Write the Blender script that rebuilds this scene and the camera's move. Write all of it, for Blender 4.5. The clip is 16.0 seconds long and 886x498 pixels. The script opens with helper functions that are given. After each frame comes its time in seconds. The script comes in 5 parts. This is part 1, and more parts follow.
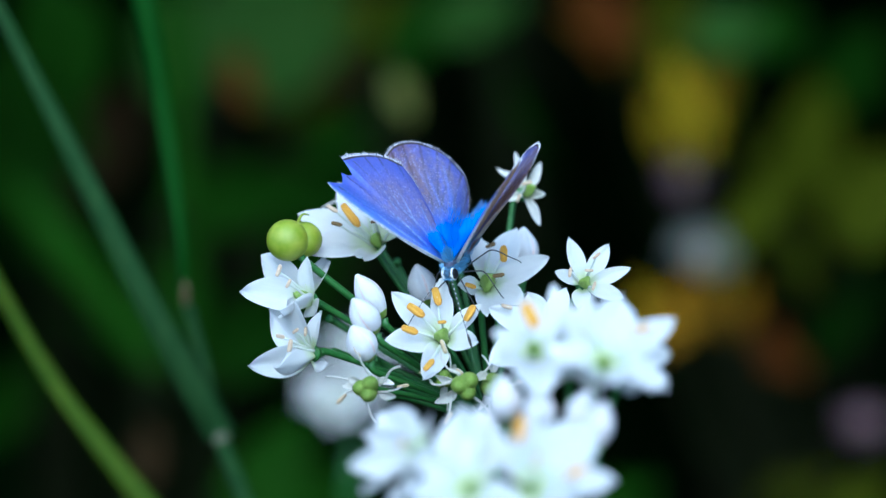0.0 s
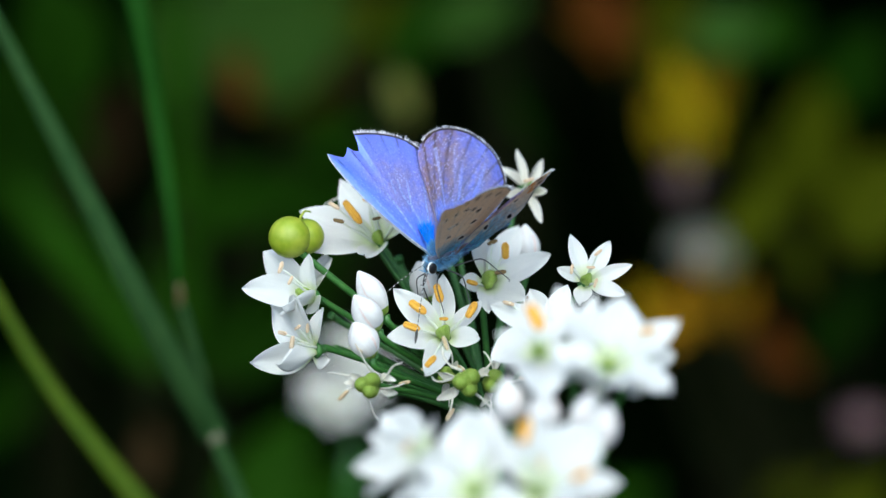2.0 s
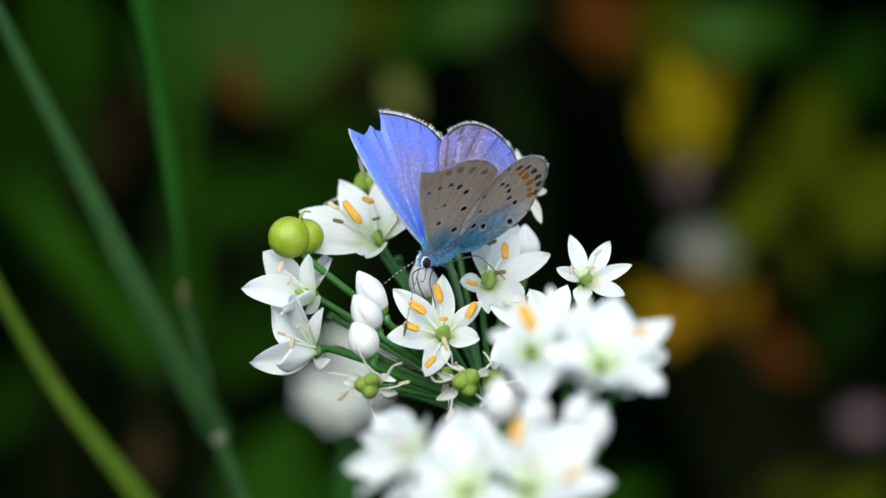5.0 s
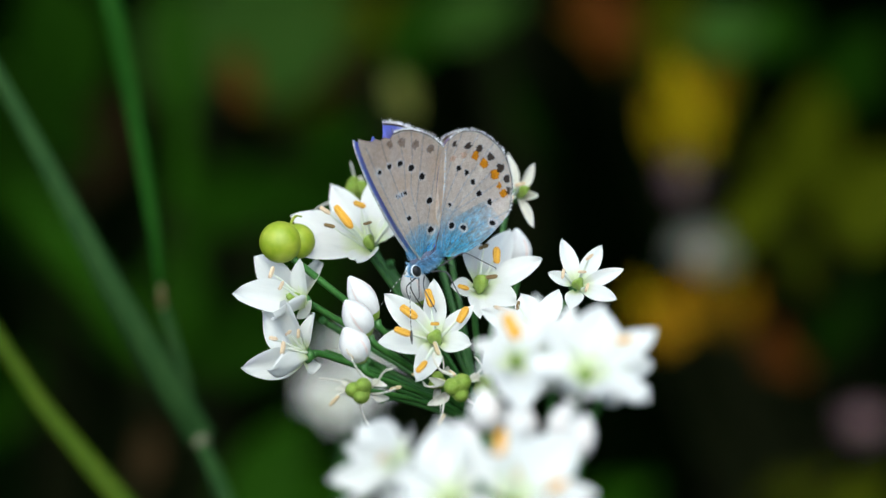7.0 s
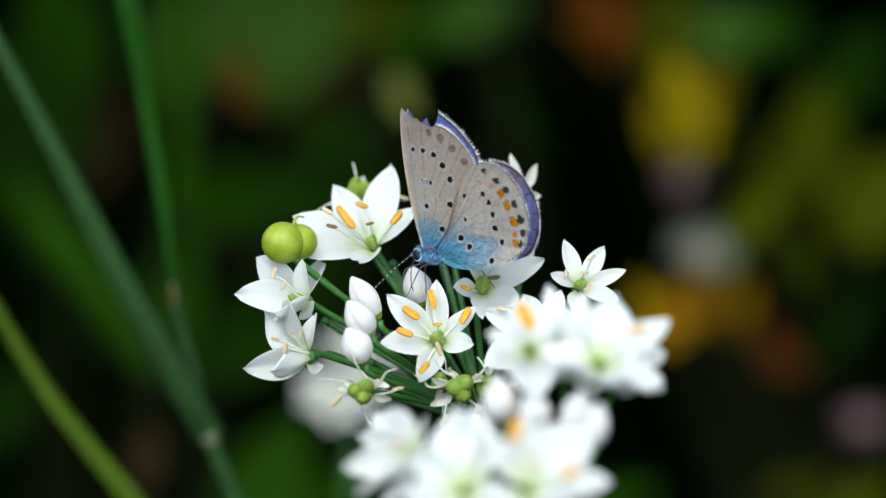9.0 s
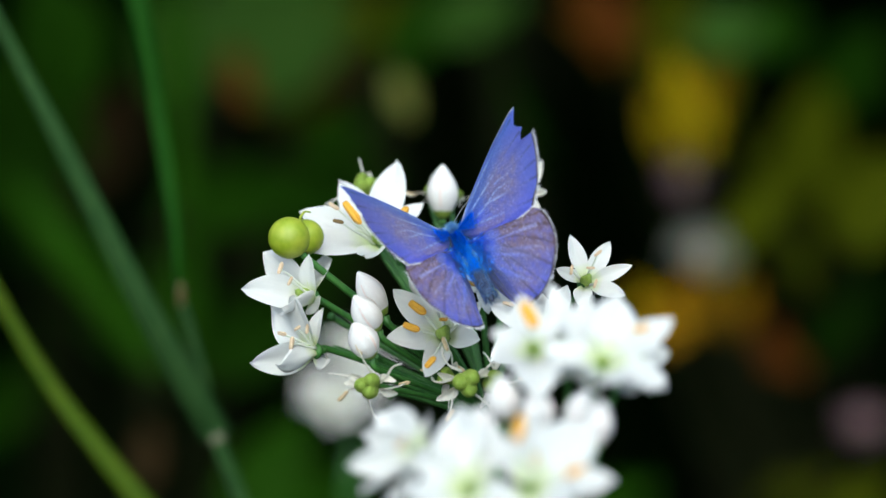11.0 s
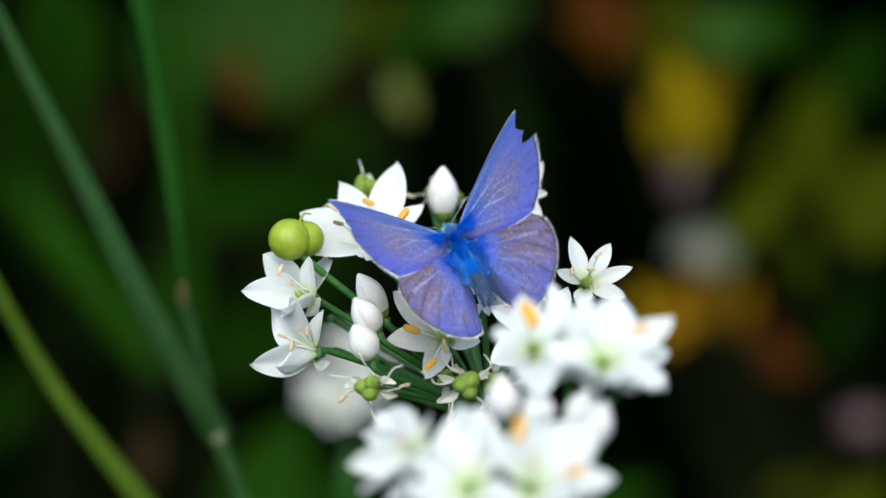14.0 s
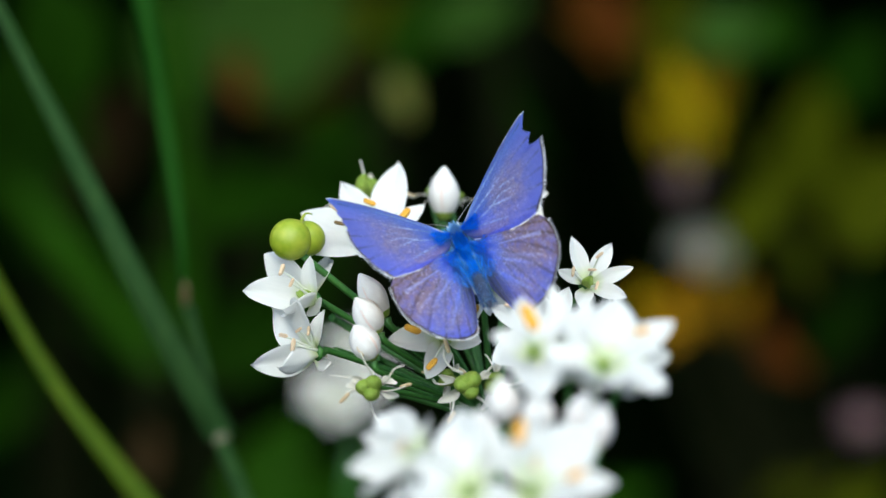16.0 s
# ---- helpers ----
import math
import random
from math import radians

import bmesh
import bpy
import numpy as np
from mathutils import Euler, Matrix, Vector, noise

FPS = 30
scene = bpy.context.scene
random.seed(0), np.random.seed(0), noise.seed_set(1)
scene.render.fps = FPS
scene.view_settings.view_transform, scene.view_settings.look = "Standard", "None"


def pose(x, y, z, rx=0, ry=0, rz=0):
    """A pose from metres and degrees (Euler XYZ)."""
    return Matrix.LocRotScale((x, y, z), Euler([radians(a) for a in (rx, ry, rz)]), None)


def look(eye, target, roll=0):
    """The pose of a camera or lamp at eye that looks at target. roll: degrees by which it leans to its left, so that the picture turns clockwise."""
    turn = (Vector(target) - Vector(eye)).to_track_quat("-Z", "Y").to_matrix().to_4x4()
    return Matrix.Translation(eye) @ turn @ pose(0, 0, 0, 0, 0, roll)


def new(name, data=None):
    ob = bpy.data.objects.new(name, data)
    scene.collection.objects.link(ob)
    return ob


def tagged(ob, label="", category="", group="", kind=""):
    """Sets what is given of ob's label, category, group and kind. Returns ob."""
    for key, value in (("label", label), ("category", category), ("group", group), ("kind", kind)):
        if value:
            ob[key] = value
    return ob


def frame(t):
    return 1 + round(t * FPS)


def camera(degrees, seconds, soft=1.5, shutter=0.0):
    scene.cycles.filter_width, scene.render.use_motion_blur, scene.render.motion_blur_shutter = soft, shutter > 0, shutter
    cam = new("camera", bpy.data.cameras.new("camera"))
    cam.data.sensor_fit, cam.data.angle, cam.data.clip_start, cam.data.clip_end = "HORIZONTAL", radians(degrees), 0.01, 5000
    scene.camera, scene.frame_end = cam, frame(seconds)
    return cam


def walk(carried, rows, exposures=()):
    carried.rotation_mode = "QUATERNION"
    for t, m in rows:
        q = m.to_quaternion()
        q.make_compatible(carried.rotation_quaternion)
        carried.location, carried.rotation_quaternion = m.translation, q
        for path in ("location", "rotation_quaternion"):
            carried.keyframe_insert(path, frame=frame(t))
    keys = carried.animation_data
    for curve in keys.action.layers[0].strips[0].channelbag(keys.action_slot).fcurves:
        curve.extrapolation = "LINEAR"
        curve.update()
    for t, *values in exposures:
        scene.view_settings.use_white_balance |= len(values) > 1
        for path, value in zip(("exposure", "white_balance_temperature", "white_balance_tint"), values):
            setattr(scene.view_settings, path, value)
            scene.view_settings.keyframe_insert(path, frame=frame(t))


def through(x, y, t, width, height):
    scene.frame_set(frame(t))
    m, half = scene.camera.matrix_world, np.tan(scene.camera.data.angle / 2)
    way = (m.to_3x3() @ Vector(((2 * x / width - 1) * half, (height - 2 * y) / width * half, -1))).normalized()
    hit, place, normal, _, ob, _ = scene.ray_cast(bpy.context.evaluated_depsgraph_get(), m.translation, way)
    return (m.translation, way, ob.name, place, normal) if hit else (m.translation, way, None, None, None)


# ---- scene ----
MM = 0.001
D = 0.45
TILT = 25.0
FOCUS = Vector((0, 0, 0.45))
RIGHT = Vector((1, 0, 0))
AWAY_UP = Vector((0, math.sin(radians(TILT)), math.cos(radians(TILT))))
NEAR = Vector((0, -math.cos(radians(TILT)), math.sin(radians(TILT))))
EYE = FOCUS + D * NEAR

cam = camera(13.0, 16.0, soft=1.4)
cam.data.dof.use_dof = True
cam.data.dof.focus_distance = D
cam.data.dof.aperture_fstop = 13.5
walk(cam, [(0, look(EYE, FOCUS)), (16, look(EYE, FOCUS))], [(0, 0.53, 4550, -4), (0.5, 0.53, 4750, -4), (1.0, 0.54, 5150, -4), (1.5, 0.55, 5400, -4), (2.0, 0.55, 5600, -4), (2.5, 0.55, 5750, -4), (3.0, 0.55, 5850, -4), (16, 0.55, 5850, -4)])

# ---- light: hazy daylight, high and slightly behind the viewer ----
world = bpy.data.worlds.new("sky")
scene.world = world
world.use_nodes = True
wn = world.node_tree
sky = wn.nodes.new("ShaderNodeTexSky")
sky.sky_type = "NISHITA"
sky.sun_disc = False
sky.sun_elevation = radians(60)
sky.sun_rotation = radians(189)
sky.air_density = 1.0
sky.dust_density = 5.0
wn.nodes["Background"].inputs[1].default_value = 0.15
wn.links.new(sky.outputs[0], wn.nodes["Background"].inputs[0])

sun_data = bpy.data.lights.new("sun", "SUN")
sun_data.energy = 1.3
sun_data.angle = radians(85)
sun_data.color = (1.0, 0.97, 0.93)
sun = new("sun", sun_data)
sun.matrix_world = look((-0.15, -0.9, 1.6), (0, 0, 0))


# ---- keyed rows ----
# butterfly: seconds, place in mm from the focus point, turn in degrees
BUTTERFLY = [
    (0, 1.65, -0.87, -1.37, 14.21, 13.34, -114.41),
    (0.5, 1.77, -0.74, -1.72, 15.43, 10.72, -115.08),
    (0.8, 1.9, -0.67, -1.93, 16.17, 9.16, -115.5),
    (1, 1.51, -0.59, -1.73, 13.86, 8.72, -119.45),
    (1.5, 0.63, -0.46, -1.32, 8.24, 6.97, -129.19),
    (2, 0.15, -0.41, -1.15, 5.38, 9.49, -142.91),
    (2.2, -0.12, -0.39, -1.09, 4.07, 10.3, -148.44),
    (2.5, -0.15, -0.37, -1, 3.61, 9.57, -148.81),
    (3, -0.19, -0.3, -0.77, 2.87, 8.36, -149.4),
    (3.5, -0.24, -0.31, -0.72, 2.14, 7.13, -149.97),
    (4, -0.45, -0.37, -0.89, 2.95, 7.97, -151.53),
    (4.2, 0.01, -0.25, -0.64, 3.26, 8.31, -152.15),
    (4.7, -0.18, -0.29, -0.68, 5.12, 8.39, -150.84),
    (5.2, -0.46, -0.3, -0.6, 9.3, 8.44, -147.88),
    (5.7, -0.9, -0.55, -0.4, 15.2, 7.6, -144.6),
    (6.3, -1.18, -0.76, -0.28, 20.21, 6.72, -142.42),
    (6.5, -0.02, -0.97, -0.3, 23.36, 10.83, -138.8),
    (7, -1.75, -0.51, -1.46, 22.19, 13.87, -139.98),
    (7.5, -1.19, -0.39, -1.39, 24.3, 15.1, -141.57),
    (7.8, -1.39, -0.59, -1.92, 25.56, 15.86, -142.5),
    (8, -1.47, -0.35, -2, 30.39, 10.33, -143.47),
    (8.5, 0.03, 2.17, -1.76, 28.37, 20.77, 157.32),
    (9, -0.84, 1.92, -1.77, 18.12, 11.48, 145.52),
    (9.2, 1.3, 2.23, -1.5, 11.6, 7.98, 141.1),
    (9.75, 1.4, 1.75, -1.05, 4, 0.5, 136),
    (10.3, 1.6, 1, -0.4, -7, -10.5, 128.5),
    (10.8, 1.8, 0.3, 0.3, -19, -22, 120),
    (11.3, 1.95, -0.18, 0.69, -25.22, -28.21, 116.14),
    (11.5, 1.92, -0.17, 0.77, -25.43, -27.9, 116.46),
    (12, 1.67, -0.35, 0.53, -25.93, -27.1, 117.24),
    (12.5, 1.81, -0.26, 0.89, -26.42, -26.31, 118),
    (13, 1.42, -0.46, 0.48, -26.83, -26.44, 118.69),
    (13.4, 1.53, -0.43, 0.57, -27.16, -26.54, 119.24),
    (13.5, 1.63, -0.41, 0.63, -27.06, -26.83, 119.08),
    (14, 1.69, -0.47, 0.64, -26.54, -28.3, 118.27),
    (14.5, 2.01, -0.42, 0.89, -25.99, -29.77, 117.42),
    (15, 1.87, -0.49, 0.77, -26.1, -29.89, 116.59),
    (15.5, 2.12, -0.44, 0.89, -26.22, -30.02, 115.75),
    (16, 2.17, -0.5, 0.77, -26.33, -30.14, 114.92),
]
# seconds, lift of the left and right wings, sweep of the fore and hind wings, extra lift of the hind wings, and of the left one, twist of the left hind wing
WINGS = [
    (0, 47.7, 56.3, 8, 12, -1.5, 5, 14),
    (0.5, 48.3, 58.8, 11, 13.5, -0.1, 6, 15),
    (0.8, 50.8, 60.4, 12.9, 14, 0.7, 6, 17),
    (1.5, 50.2, 56.5, 16.8, 13, 2.5, 5, 18),
    (2.2, 46.1, 51.8, 15.1, 11.5, 4.4, 3, 18),
    (3.5, 44.7, 50.6, 15.9, 8.5, 3.9, 3, 18),
    (4.2, 46.1, 51.5, 13.8, 10.5, 5.6, 4, 20),
    (4.7, 51.6, 58.5, 12.4, 8, 4.9, 3, 16),
    (5.2, 64, 74.1, 9.3, 4, 3.4, 2, 9),
    (5.7, 77.1, 90.5, 6, 0.8, 1.7, 1, 3),
    (6.3, 83.2, 100.1, 2.8, -0.9, 0, 0, 0),
    (7, 84.8, 98.3, 4.1, -2.2, 0.6, 0, 0),
    (7.8, 82.2, 102.8, 6.3, -2.4, 0.7, 0, 0),
    (8.5, 77.2, 106.6, 3.2, -2.6, -1.4, 0, 0),
    (9, 77.6, 105.8, 1.3, -3, -0.8, 0, 0),
    (9.2, 77.7, 104, 0, -3, -0.5, 0, 0),
    (9.8, 73.3, 96.7, 2.9, -0.9, 0.1, 0, 0),
    (10.3, 64.7, 74.3, 7.6, 2, -0.1, 0, 0),
    (10.8, 57.1, 54.6, 11.7, 4.6, -0.2, 0, 0),
    (11.3, 53.7, 45.8, 13.5, 5.8, -0.3, 0, 0),
    (12, 55, 48, 13.7, 5.75, -0.3, 0, 0),
    (12.5, 53.3, 46.1, 13.9, 5.7, -0.3, 0, 0),
    (13.4, 53.1, 46.6, 13, 4.4, -0.5, 0, 0),
    (14.5, 49.2, 43.4, 13.5, 4.4, -0.7, 0, 0),
    (16, 48.1, 43.4, 14.4, 6.4, -1, 0, 0),
]
SWAY = [(0, -0.2, -0.39), (0.5, -0.29, -0.3), (1, -0.29, -0.2), (1.5, -0.2, -0.2), (2, 0, -0.1), (2.5, 0, 0), (3, 0, 0.2), (3.5, 0, 0.2), (4, -0.29, -0.1), (4.2, 0.13, 0.13), (5.2, -0.13, -0.2), (6.3, -0.59, -0.39), (6.5, 0.52, 0.1), (7, -0.98, -0.52), (7.5, -0.5, 0), (8, -0.92, -0.52), (8.5, 0, -0.1), (9, -0.72, -0.59), (9.2, 0.52, -0.07), (10.3, -0.13, -0.2), (11.3, 0, -0.07), (11.5, 0, 0), (12, -0.2, -0.33), (12.5, 0, 0), (13, -0.2, -0.39), (13.5, 0.13, -0.2), (14, 0, -0.33), (14.5, 0.13, -0.2), (15, -0.07, -0.33), (15.5, 0.13, -0.2), (16, 0.13, -0.33)]
FRONT_SWAY = [(0, 0.33, -0.13), (0.5, 0.39, -0.59), (1, 0.78, -0.59), (1.5, 0.92, -0.39), (2, 0.78, -0.33), (2.5, 0.2, 0), (3, -0.33, 0.07), (3.5, -0.59, 0.07), (4, 0, 0.33), (4.2, -0.2, -0.46), (5.2, 0.13, -0.26), (6.3, 0.65, -0.33), (6.5, -0.85, -0.39), (7, -1.5, -1.11), (7.5, -0.92, -0.59), (8, -1.31, -0.59), (8.5, -0.13, -0.52), (9, -0.13, -0.2), (9.2, 0.39, -0.2), (10.3, 0.13, -0.2), (11.3, 0.26, -0.07), (11.5, 0.26, -0.07), (12, 0.39, -0.07), (12.5, 0, 0), (13, -0.65, -0.52), (13.5, -0.2, -0.33), (14, 0.26, -0.07), (14.5, 0.2, -0.07), (15, 0.26, -0.07), (15.5, 0.26, -0.2), (16, 0.26, -0.33)]
GRASS_SWAY = [(0, 1.11), (0.5, 0.46), (1, 0.33), (1.5, -0.98), (2, 0.33), (2.5, 1.11), (3, 1.64), (3.5, 1.24), (4, 0.65), (4.2, 1.18), (5.2, 0.78), (6.3, 0.65), (6.5, 0.26), (7, -2.2), (7.5, -5.4), (8, -4.4), (8.5, -2.4), (9, -0.59), (9.2, -0.13), (10.3, 0.39), (11.3, 0.52), (11.5, 0.52), (12, 0.52), (12.5, 0), (13, 0), (13.5, 0.59), (14, 0.78), (14.5, 0.85), (15, 0.78), (15.5, 0.92), (16, 1.11)]


# ---- materials ----
def material(name, base, rough=0.5, accent=None, scale=300.0, stretch=(1, 1, 1), amount=0.5, bump=0.0, translucent=0.0,
             spec=0.5, fine=4.0, attribute="", random_tint=0.0, sheen=0.0, through=None, shine=None, throat=None, strands=0.0):
    mat = bpy.data.materials.new(name)
    mat.use_nodes = True
    nt = mat.node_tree
    n, l = nt.nodes, nt.links
    bsdf = n["Principled BSDF"]
    bsdf.inputs["Roughness"].default_value = rough
    bsdf.inputs["Specular IOR Level"].default_value = spec
    bsdf.inputs["Sheen Weight"].default_value = sheen
    coord = n.new("ShaderNodeTexCoord")
    mapping = n.new("ShaderNodeMapping")
    mapping.inputs["Scale"].default_value = stretch
    l.new(coord.outputs["Object"], mapping.inputs["Vector"])
    big, small = n.new("ShaderNodeTexNoise"), n.new("ShaderNodeTexNoise")
    for node, s in ((big, scale), (small, scale * fine)):
        node.inputs["Scale"].default_value = s
        node.inputs["Detail"].default_value = 3
        l.new(mapping.outputs["Vector"], node.inputs["Vector"])
    blend = n.new("ShaderNodeMix")
    blend.data_type = "RGBA"
    if attribute:
        attr = n.new("ShaderNodeAttribute")
        attr.attribute_name = attribute
        l.new(attr.outputs["Color"], blend.inputs["A"])
        blend.blend_type = "MULTIPLY"
    else:
        blend.inputs["A"].default_value = (*base, 1)
    blend.inputs["B"].default_value = (*(accent or base), 1)
    ramp = n.new("ShaderNodeMapRange")
    ramp.inputs["From Min"].default_value = 0.38
    ramp.inputs["From Max"].default_value = 0.68
    ramp.inputs["To Max"].default_value = amount
    mean = n.new("ShaderNodeMath")
    mean.operation = "MULTIPLY_ADD"
    mean.inputs[1].default_value = 0.45
    l.new(small.outputs[0], mean.inputs[0])
    half = n.new("ShaderNodeMath")
    half.operation = "MULTIPLY"
    half.inputs[1].default_value = 0.55
    l.new(big.outputs[0], half.inputs[0])
    l.new(half.outputs[0], mean.inputs[2])
    l.new(mean.outputs[0], ramp.inputs["Value"])
    l.new(ramp.outputs[0], blend.inputs["Factor"])
    colour = blend.outputs["Result"]
    if random_tint:
        info = n.new("ShaderNodeObjectInfo")
        tint = n.new("ShaderNodeHueSaturation")
        span = n.new("ShaderNodeMapRange")
        span.inputs["To Min"].default_value = 1 - random_tint
        span.inputs["To Max"].default_value = 1 + random_tint
        l.new(info.outputs["Random"], span.inputs["Value"])
        l.new(span.outputs[0], tint.inputs["Value"])
        l.new(colour, tint.inputs["Color"])
        colour = tint.outputs["Color"]
    if strands:
        # each hair lighter or darker than the next
        geo, tint, span = n.new("ShaderNodeNewGeometry"), n.new("ShaderNodeHueSaturation"), n.new("ShaderNodeMapRange")
        span.inputs["To Min"].default_value = 1 - strands
        span.inputs["To Max"].default_value = 1 + 0.6 * strands
        l.new(geo.outputs["Random Per Island"], span.inputs["Value"])
        l.new(span.outputs[0], tint.inputs["Value"])
        l.new(colour, tint.inputs["Color"])
        colour = tint.outputs["Color"]
    if throat:
        # greenish at the foot of a petal, along its length
        axis, span, foot = n.new("ShaderNodeSeparateXYZ"), n.new("ShaderNodeMapRange"), n.new("ShaderNodeMix")
        foot.data_type = "RGBA"
        l.new(coord.outputs["Object"], axis.inputs[0])
        span.inputs["From Min"].default_value = 0.04
        span.inputs["From Max"].default_value = 0.33
        l.new(axis.outputs["X"], span.inputs["Value"])
        l.new(span.outputs[0], foot.inputs["Factor"])
        foot.inputs["A"].default_value = (*throat, 1)
        l.new(colour, foot.inputs["B"])
        colour = foot.outputs["Result"]
    l.new(colour, bsdf.inputs["Base Color"])
    if bump:
        b = n.new("ShaderNodeBump")
        b.inputs["Strength"].default_value = bump
        b.inputs["Distance"].default_value = 0.0003
        l.new(small.outputs[0], b.inputs["Height"])
        l.new(b.outputs[0], bsdf.inputs["Normal"])
    if translucent:
        tr, mix = n.new("ShaderNodeBsdfTranslucent"), n.new("ShaderNodeMixShader")
        mix.inputs[0].default_value = translucent
        if through:
            # where the scales lie whole, the light that comes through is warm
            warm = n.new("ShaderNodeMix")
            warm.data_type = "RGBA"
            warm.inputs["B"].default_value = (*through, 1)
            share = n.new("ShaderNodeMath")
            share.operation = "MAXIMUM"
            share.inputs[1].default_value = 0.7 if shine else 0.0
            l.new(attr.outputs["Alpha"], share.inputs[0])
            l.new(share.outputs[0], warm.inputs["Factor"])
            l.new(colour, warm.inputs["A"])
            l.new(warm.outputs["Result"], tr.inputs["Color"])
        else:
            l.new(colour, tr.inputs["Color"])
        front = bsdf.outputs[0]
        if shine:
            # iridescent scales: a tinted soft reflection over the ground colour
            gloss, over = n.new("ShaderNodeBsdfAnisotropic"), n.new("ShaderNodeMixShader")
            gloss.inputs["Color"].default_value = (*shine[0], 1)
            gloss.inputs["Roughness"].default_value = shine[1]
            cover = n.new("ShaderNodeMath")
            cover.operation = "MULTIPLY"
            cover.inputs[1].default_value = shine[2]
            l.new(attr.outputs["Alpha"], cover.inputs[0])
            l.new(cover.outputs[0], over.inputs[0])
            l.new(front, over.inputs[1])
            l.new(gloss.outputs[0], over.inputs[2])
            front = over.outputs[0]
        l.new(front, mix.inputs[1])
        l.new(tr.outputs[0], mix.inputs[2])
        l.new(mix.outputs[0], n["Material Output"].inputs["Surface"])
    return mat


PETAL = material("white_petal", (0.88, 0.88, 0.865), 0.6, (0.79, 0.795, 0.79), 5, (0.5, 7, 7), 0.5, 0.25, 0.42, 0.2, throat=(0.72, 0.8, 0.46))

WITHERED = material("withered_petal", (0.88, 0.87, 0.82), 0.6, (0.72, 0.64, 0.48), 6, (1, 2, 2), 0.4, 0.4, 0.45, 0.3)
BUD = material("bud_skin", (0.86, 0.85, 0.84), 0.65, (0.74, 0.68, 0.68), 4, (3, 3, 0.4), 0.5, 0.35, 0.2, 0.15)
RIB = material("pink_rib", (0.8, 0.62, 0.56), 0.5, (0.85, 0.8, 0.79), 6, (1, 1, 1), 0.9, 0.1)
FILAMENT = material("filament", (0.84, 0.86, 0.8), 0.5, (0.66, 0.74, 0.5), 4, (1, 1, 1), 0.5, 0.1, 0.2)
ANTHER = material("amber_anther", (0.8, 0.45, 0.05), 0.7, (0.55, 0.22, 0.015), 3, (1, 1, 1), 0.6, 0.8)
ANTHER_PALE = material("pale_anther", (0.8, 0.64, 0.45), 0.65, (0.62, 0.42, 0.24), 4, (1, 1, 1), 0.7, 0.6)
ANTHER_EDGE = material("brown_anther_edge", (0.36, 0.15, 0.015), 0.7, (0.5, 0.24, 0.03), 5, (1, 1, 1), 0.7, 0.6)
TAN_DRY = material("dry_stamen", (0.74, 0.6, 0.38), 0.65, (0.5, 0.33, 0.14), 3, (1, 1, 1), 0.7, 0.7)
ANTHER_DARK = material("spent_anther", (0.16, 0.1, 0.04), 0.7, (0.3, 0.2, 0.06), 4, (1, 1, 1), 0.7, 0.6)
OVARY = material("green_ovary", (0.24, 0.36, 0.04), 0.45, (0.42, 0.52, 0.14), 2, (1, 1, 1), 0.7, 0.35, 0.15, 0.4)
CAPSULE = material("green_capsule", (0.17, 0.27, 0.02), 0.5, (0.32, 0.4, 0.08), 1.6, (1, 1, 2.5), 0.8, 0.6, 0.1, 0.4)
FRUIT = material("green_fruit", (0.24, 0.33, 0.012), 0.4, (0.42, 0.46, 0.05), 0.5, (1, 1, 1), 0.9, 0.08, 0.1, 0.5)
PEDICEL = material("green_pedicel", (0.04, 0.135, 0.022), 0.42, (0.08, 0.21, 0.04), 300, (4, 4, 0.5), 0.6, 0.2)
GRASS = material("grass_green", (0.011, 0.052, 0.003), 0.6, (0.018, 0.075, 0.005), 120, (6, 6, 0.3), 0.7, 0.3, 0.25, 0.06)
GRASS_BLUE = material("bluish_grass", (0.02, 0.055, 0.014), 0.6, (0.04, 0.085, 0.022), 120, (6, 6, 0.3), 0.7, 0.3, 0.2, 0.06)
GRASS_LIME = material("yellow_green_grass", (0.036, 0.078, 0.002), 0.6, (0.1, 0.14, 0.006), 120, (6, 6, 0.3), 0.7, 0.3, 0.25, 0.12)
NODE = material("straw_node", (0.1, 0.1, 0.055), 0.6, (0.06, 0.06, 0.03), 300, (1, 1, 1), 0.6, 0.3)
STRAW = material("dry_sheath", (0.11, 0.085, 0.03), 0.6, (0.07, 0.05, 0.02), 300, (3, 3, 1), 0.6, 0.3)
LEAF = material("dark_leaf", (0.017, 0.055, 0.002), 0.55, (0.028, 0.082, 0.004), 4, (1, 1, 1), 0.7, 0.4, 0.15, 0.02, random_tint=0.35)
LEAF_OLIVE = material("olive_leaf", (0.115, 0.13, 0.003), 0.55, (0.07, 0.09, 0.003), 4, (1, 1, 1), 0.8, 0.4, 0.15, 0.02, random_tint=0.25)
LEAF_GREY = material("grey_green_leaf", (0.07, 0.15, 0.022), 0.55, (0.05, 0.12, 0.014), 4, (1, 1, 1), 0.7, 0.4, 0.15, 0.02)
LEAF_YELLOW = material("yellow_leaf", (0.56, 0.38, 0.004), 0.55, (0.36, 0.27, 0.004), 4, (1, 1, 1), 0.8, 0.4, 0.15, 0.02)
LEAF_ORANGE = material("orange_leaf", (0.34, 0.16, 0.004), 0.55, (0.2, 0.12, 0.004), 4, (1, 1, 1), 0.8, 0.4, 0.15, 0.02)
LEAF_RUST = material("rust_leaf", (0.17, 0.05, 0.008), 0.6, (0.1, 0.04, 0.008), 4, (1, 1, 1), 0.7, 0.4, 0.1, 0.02)
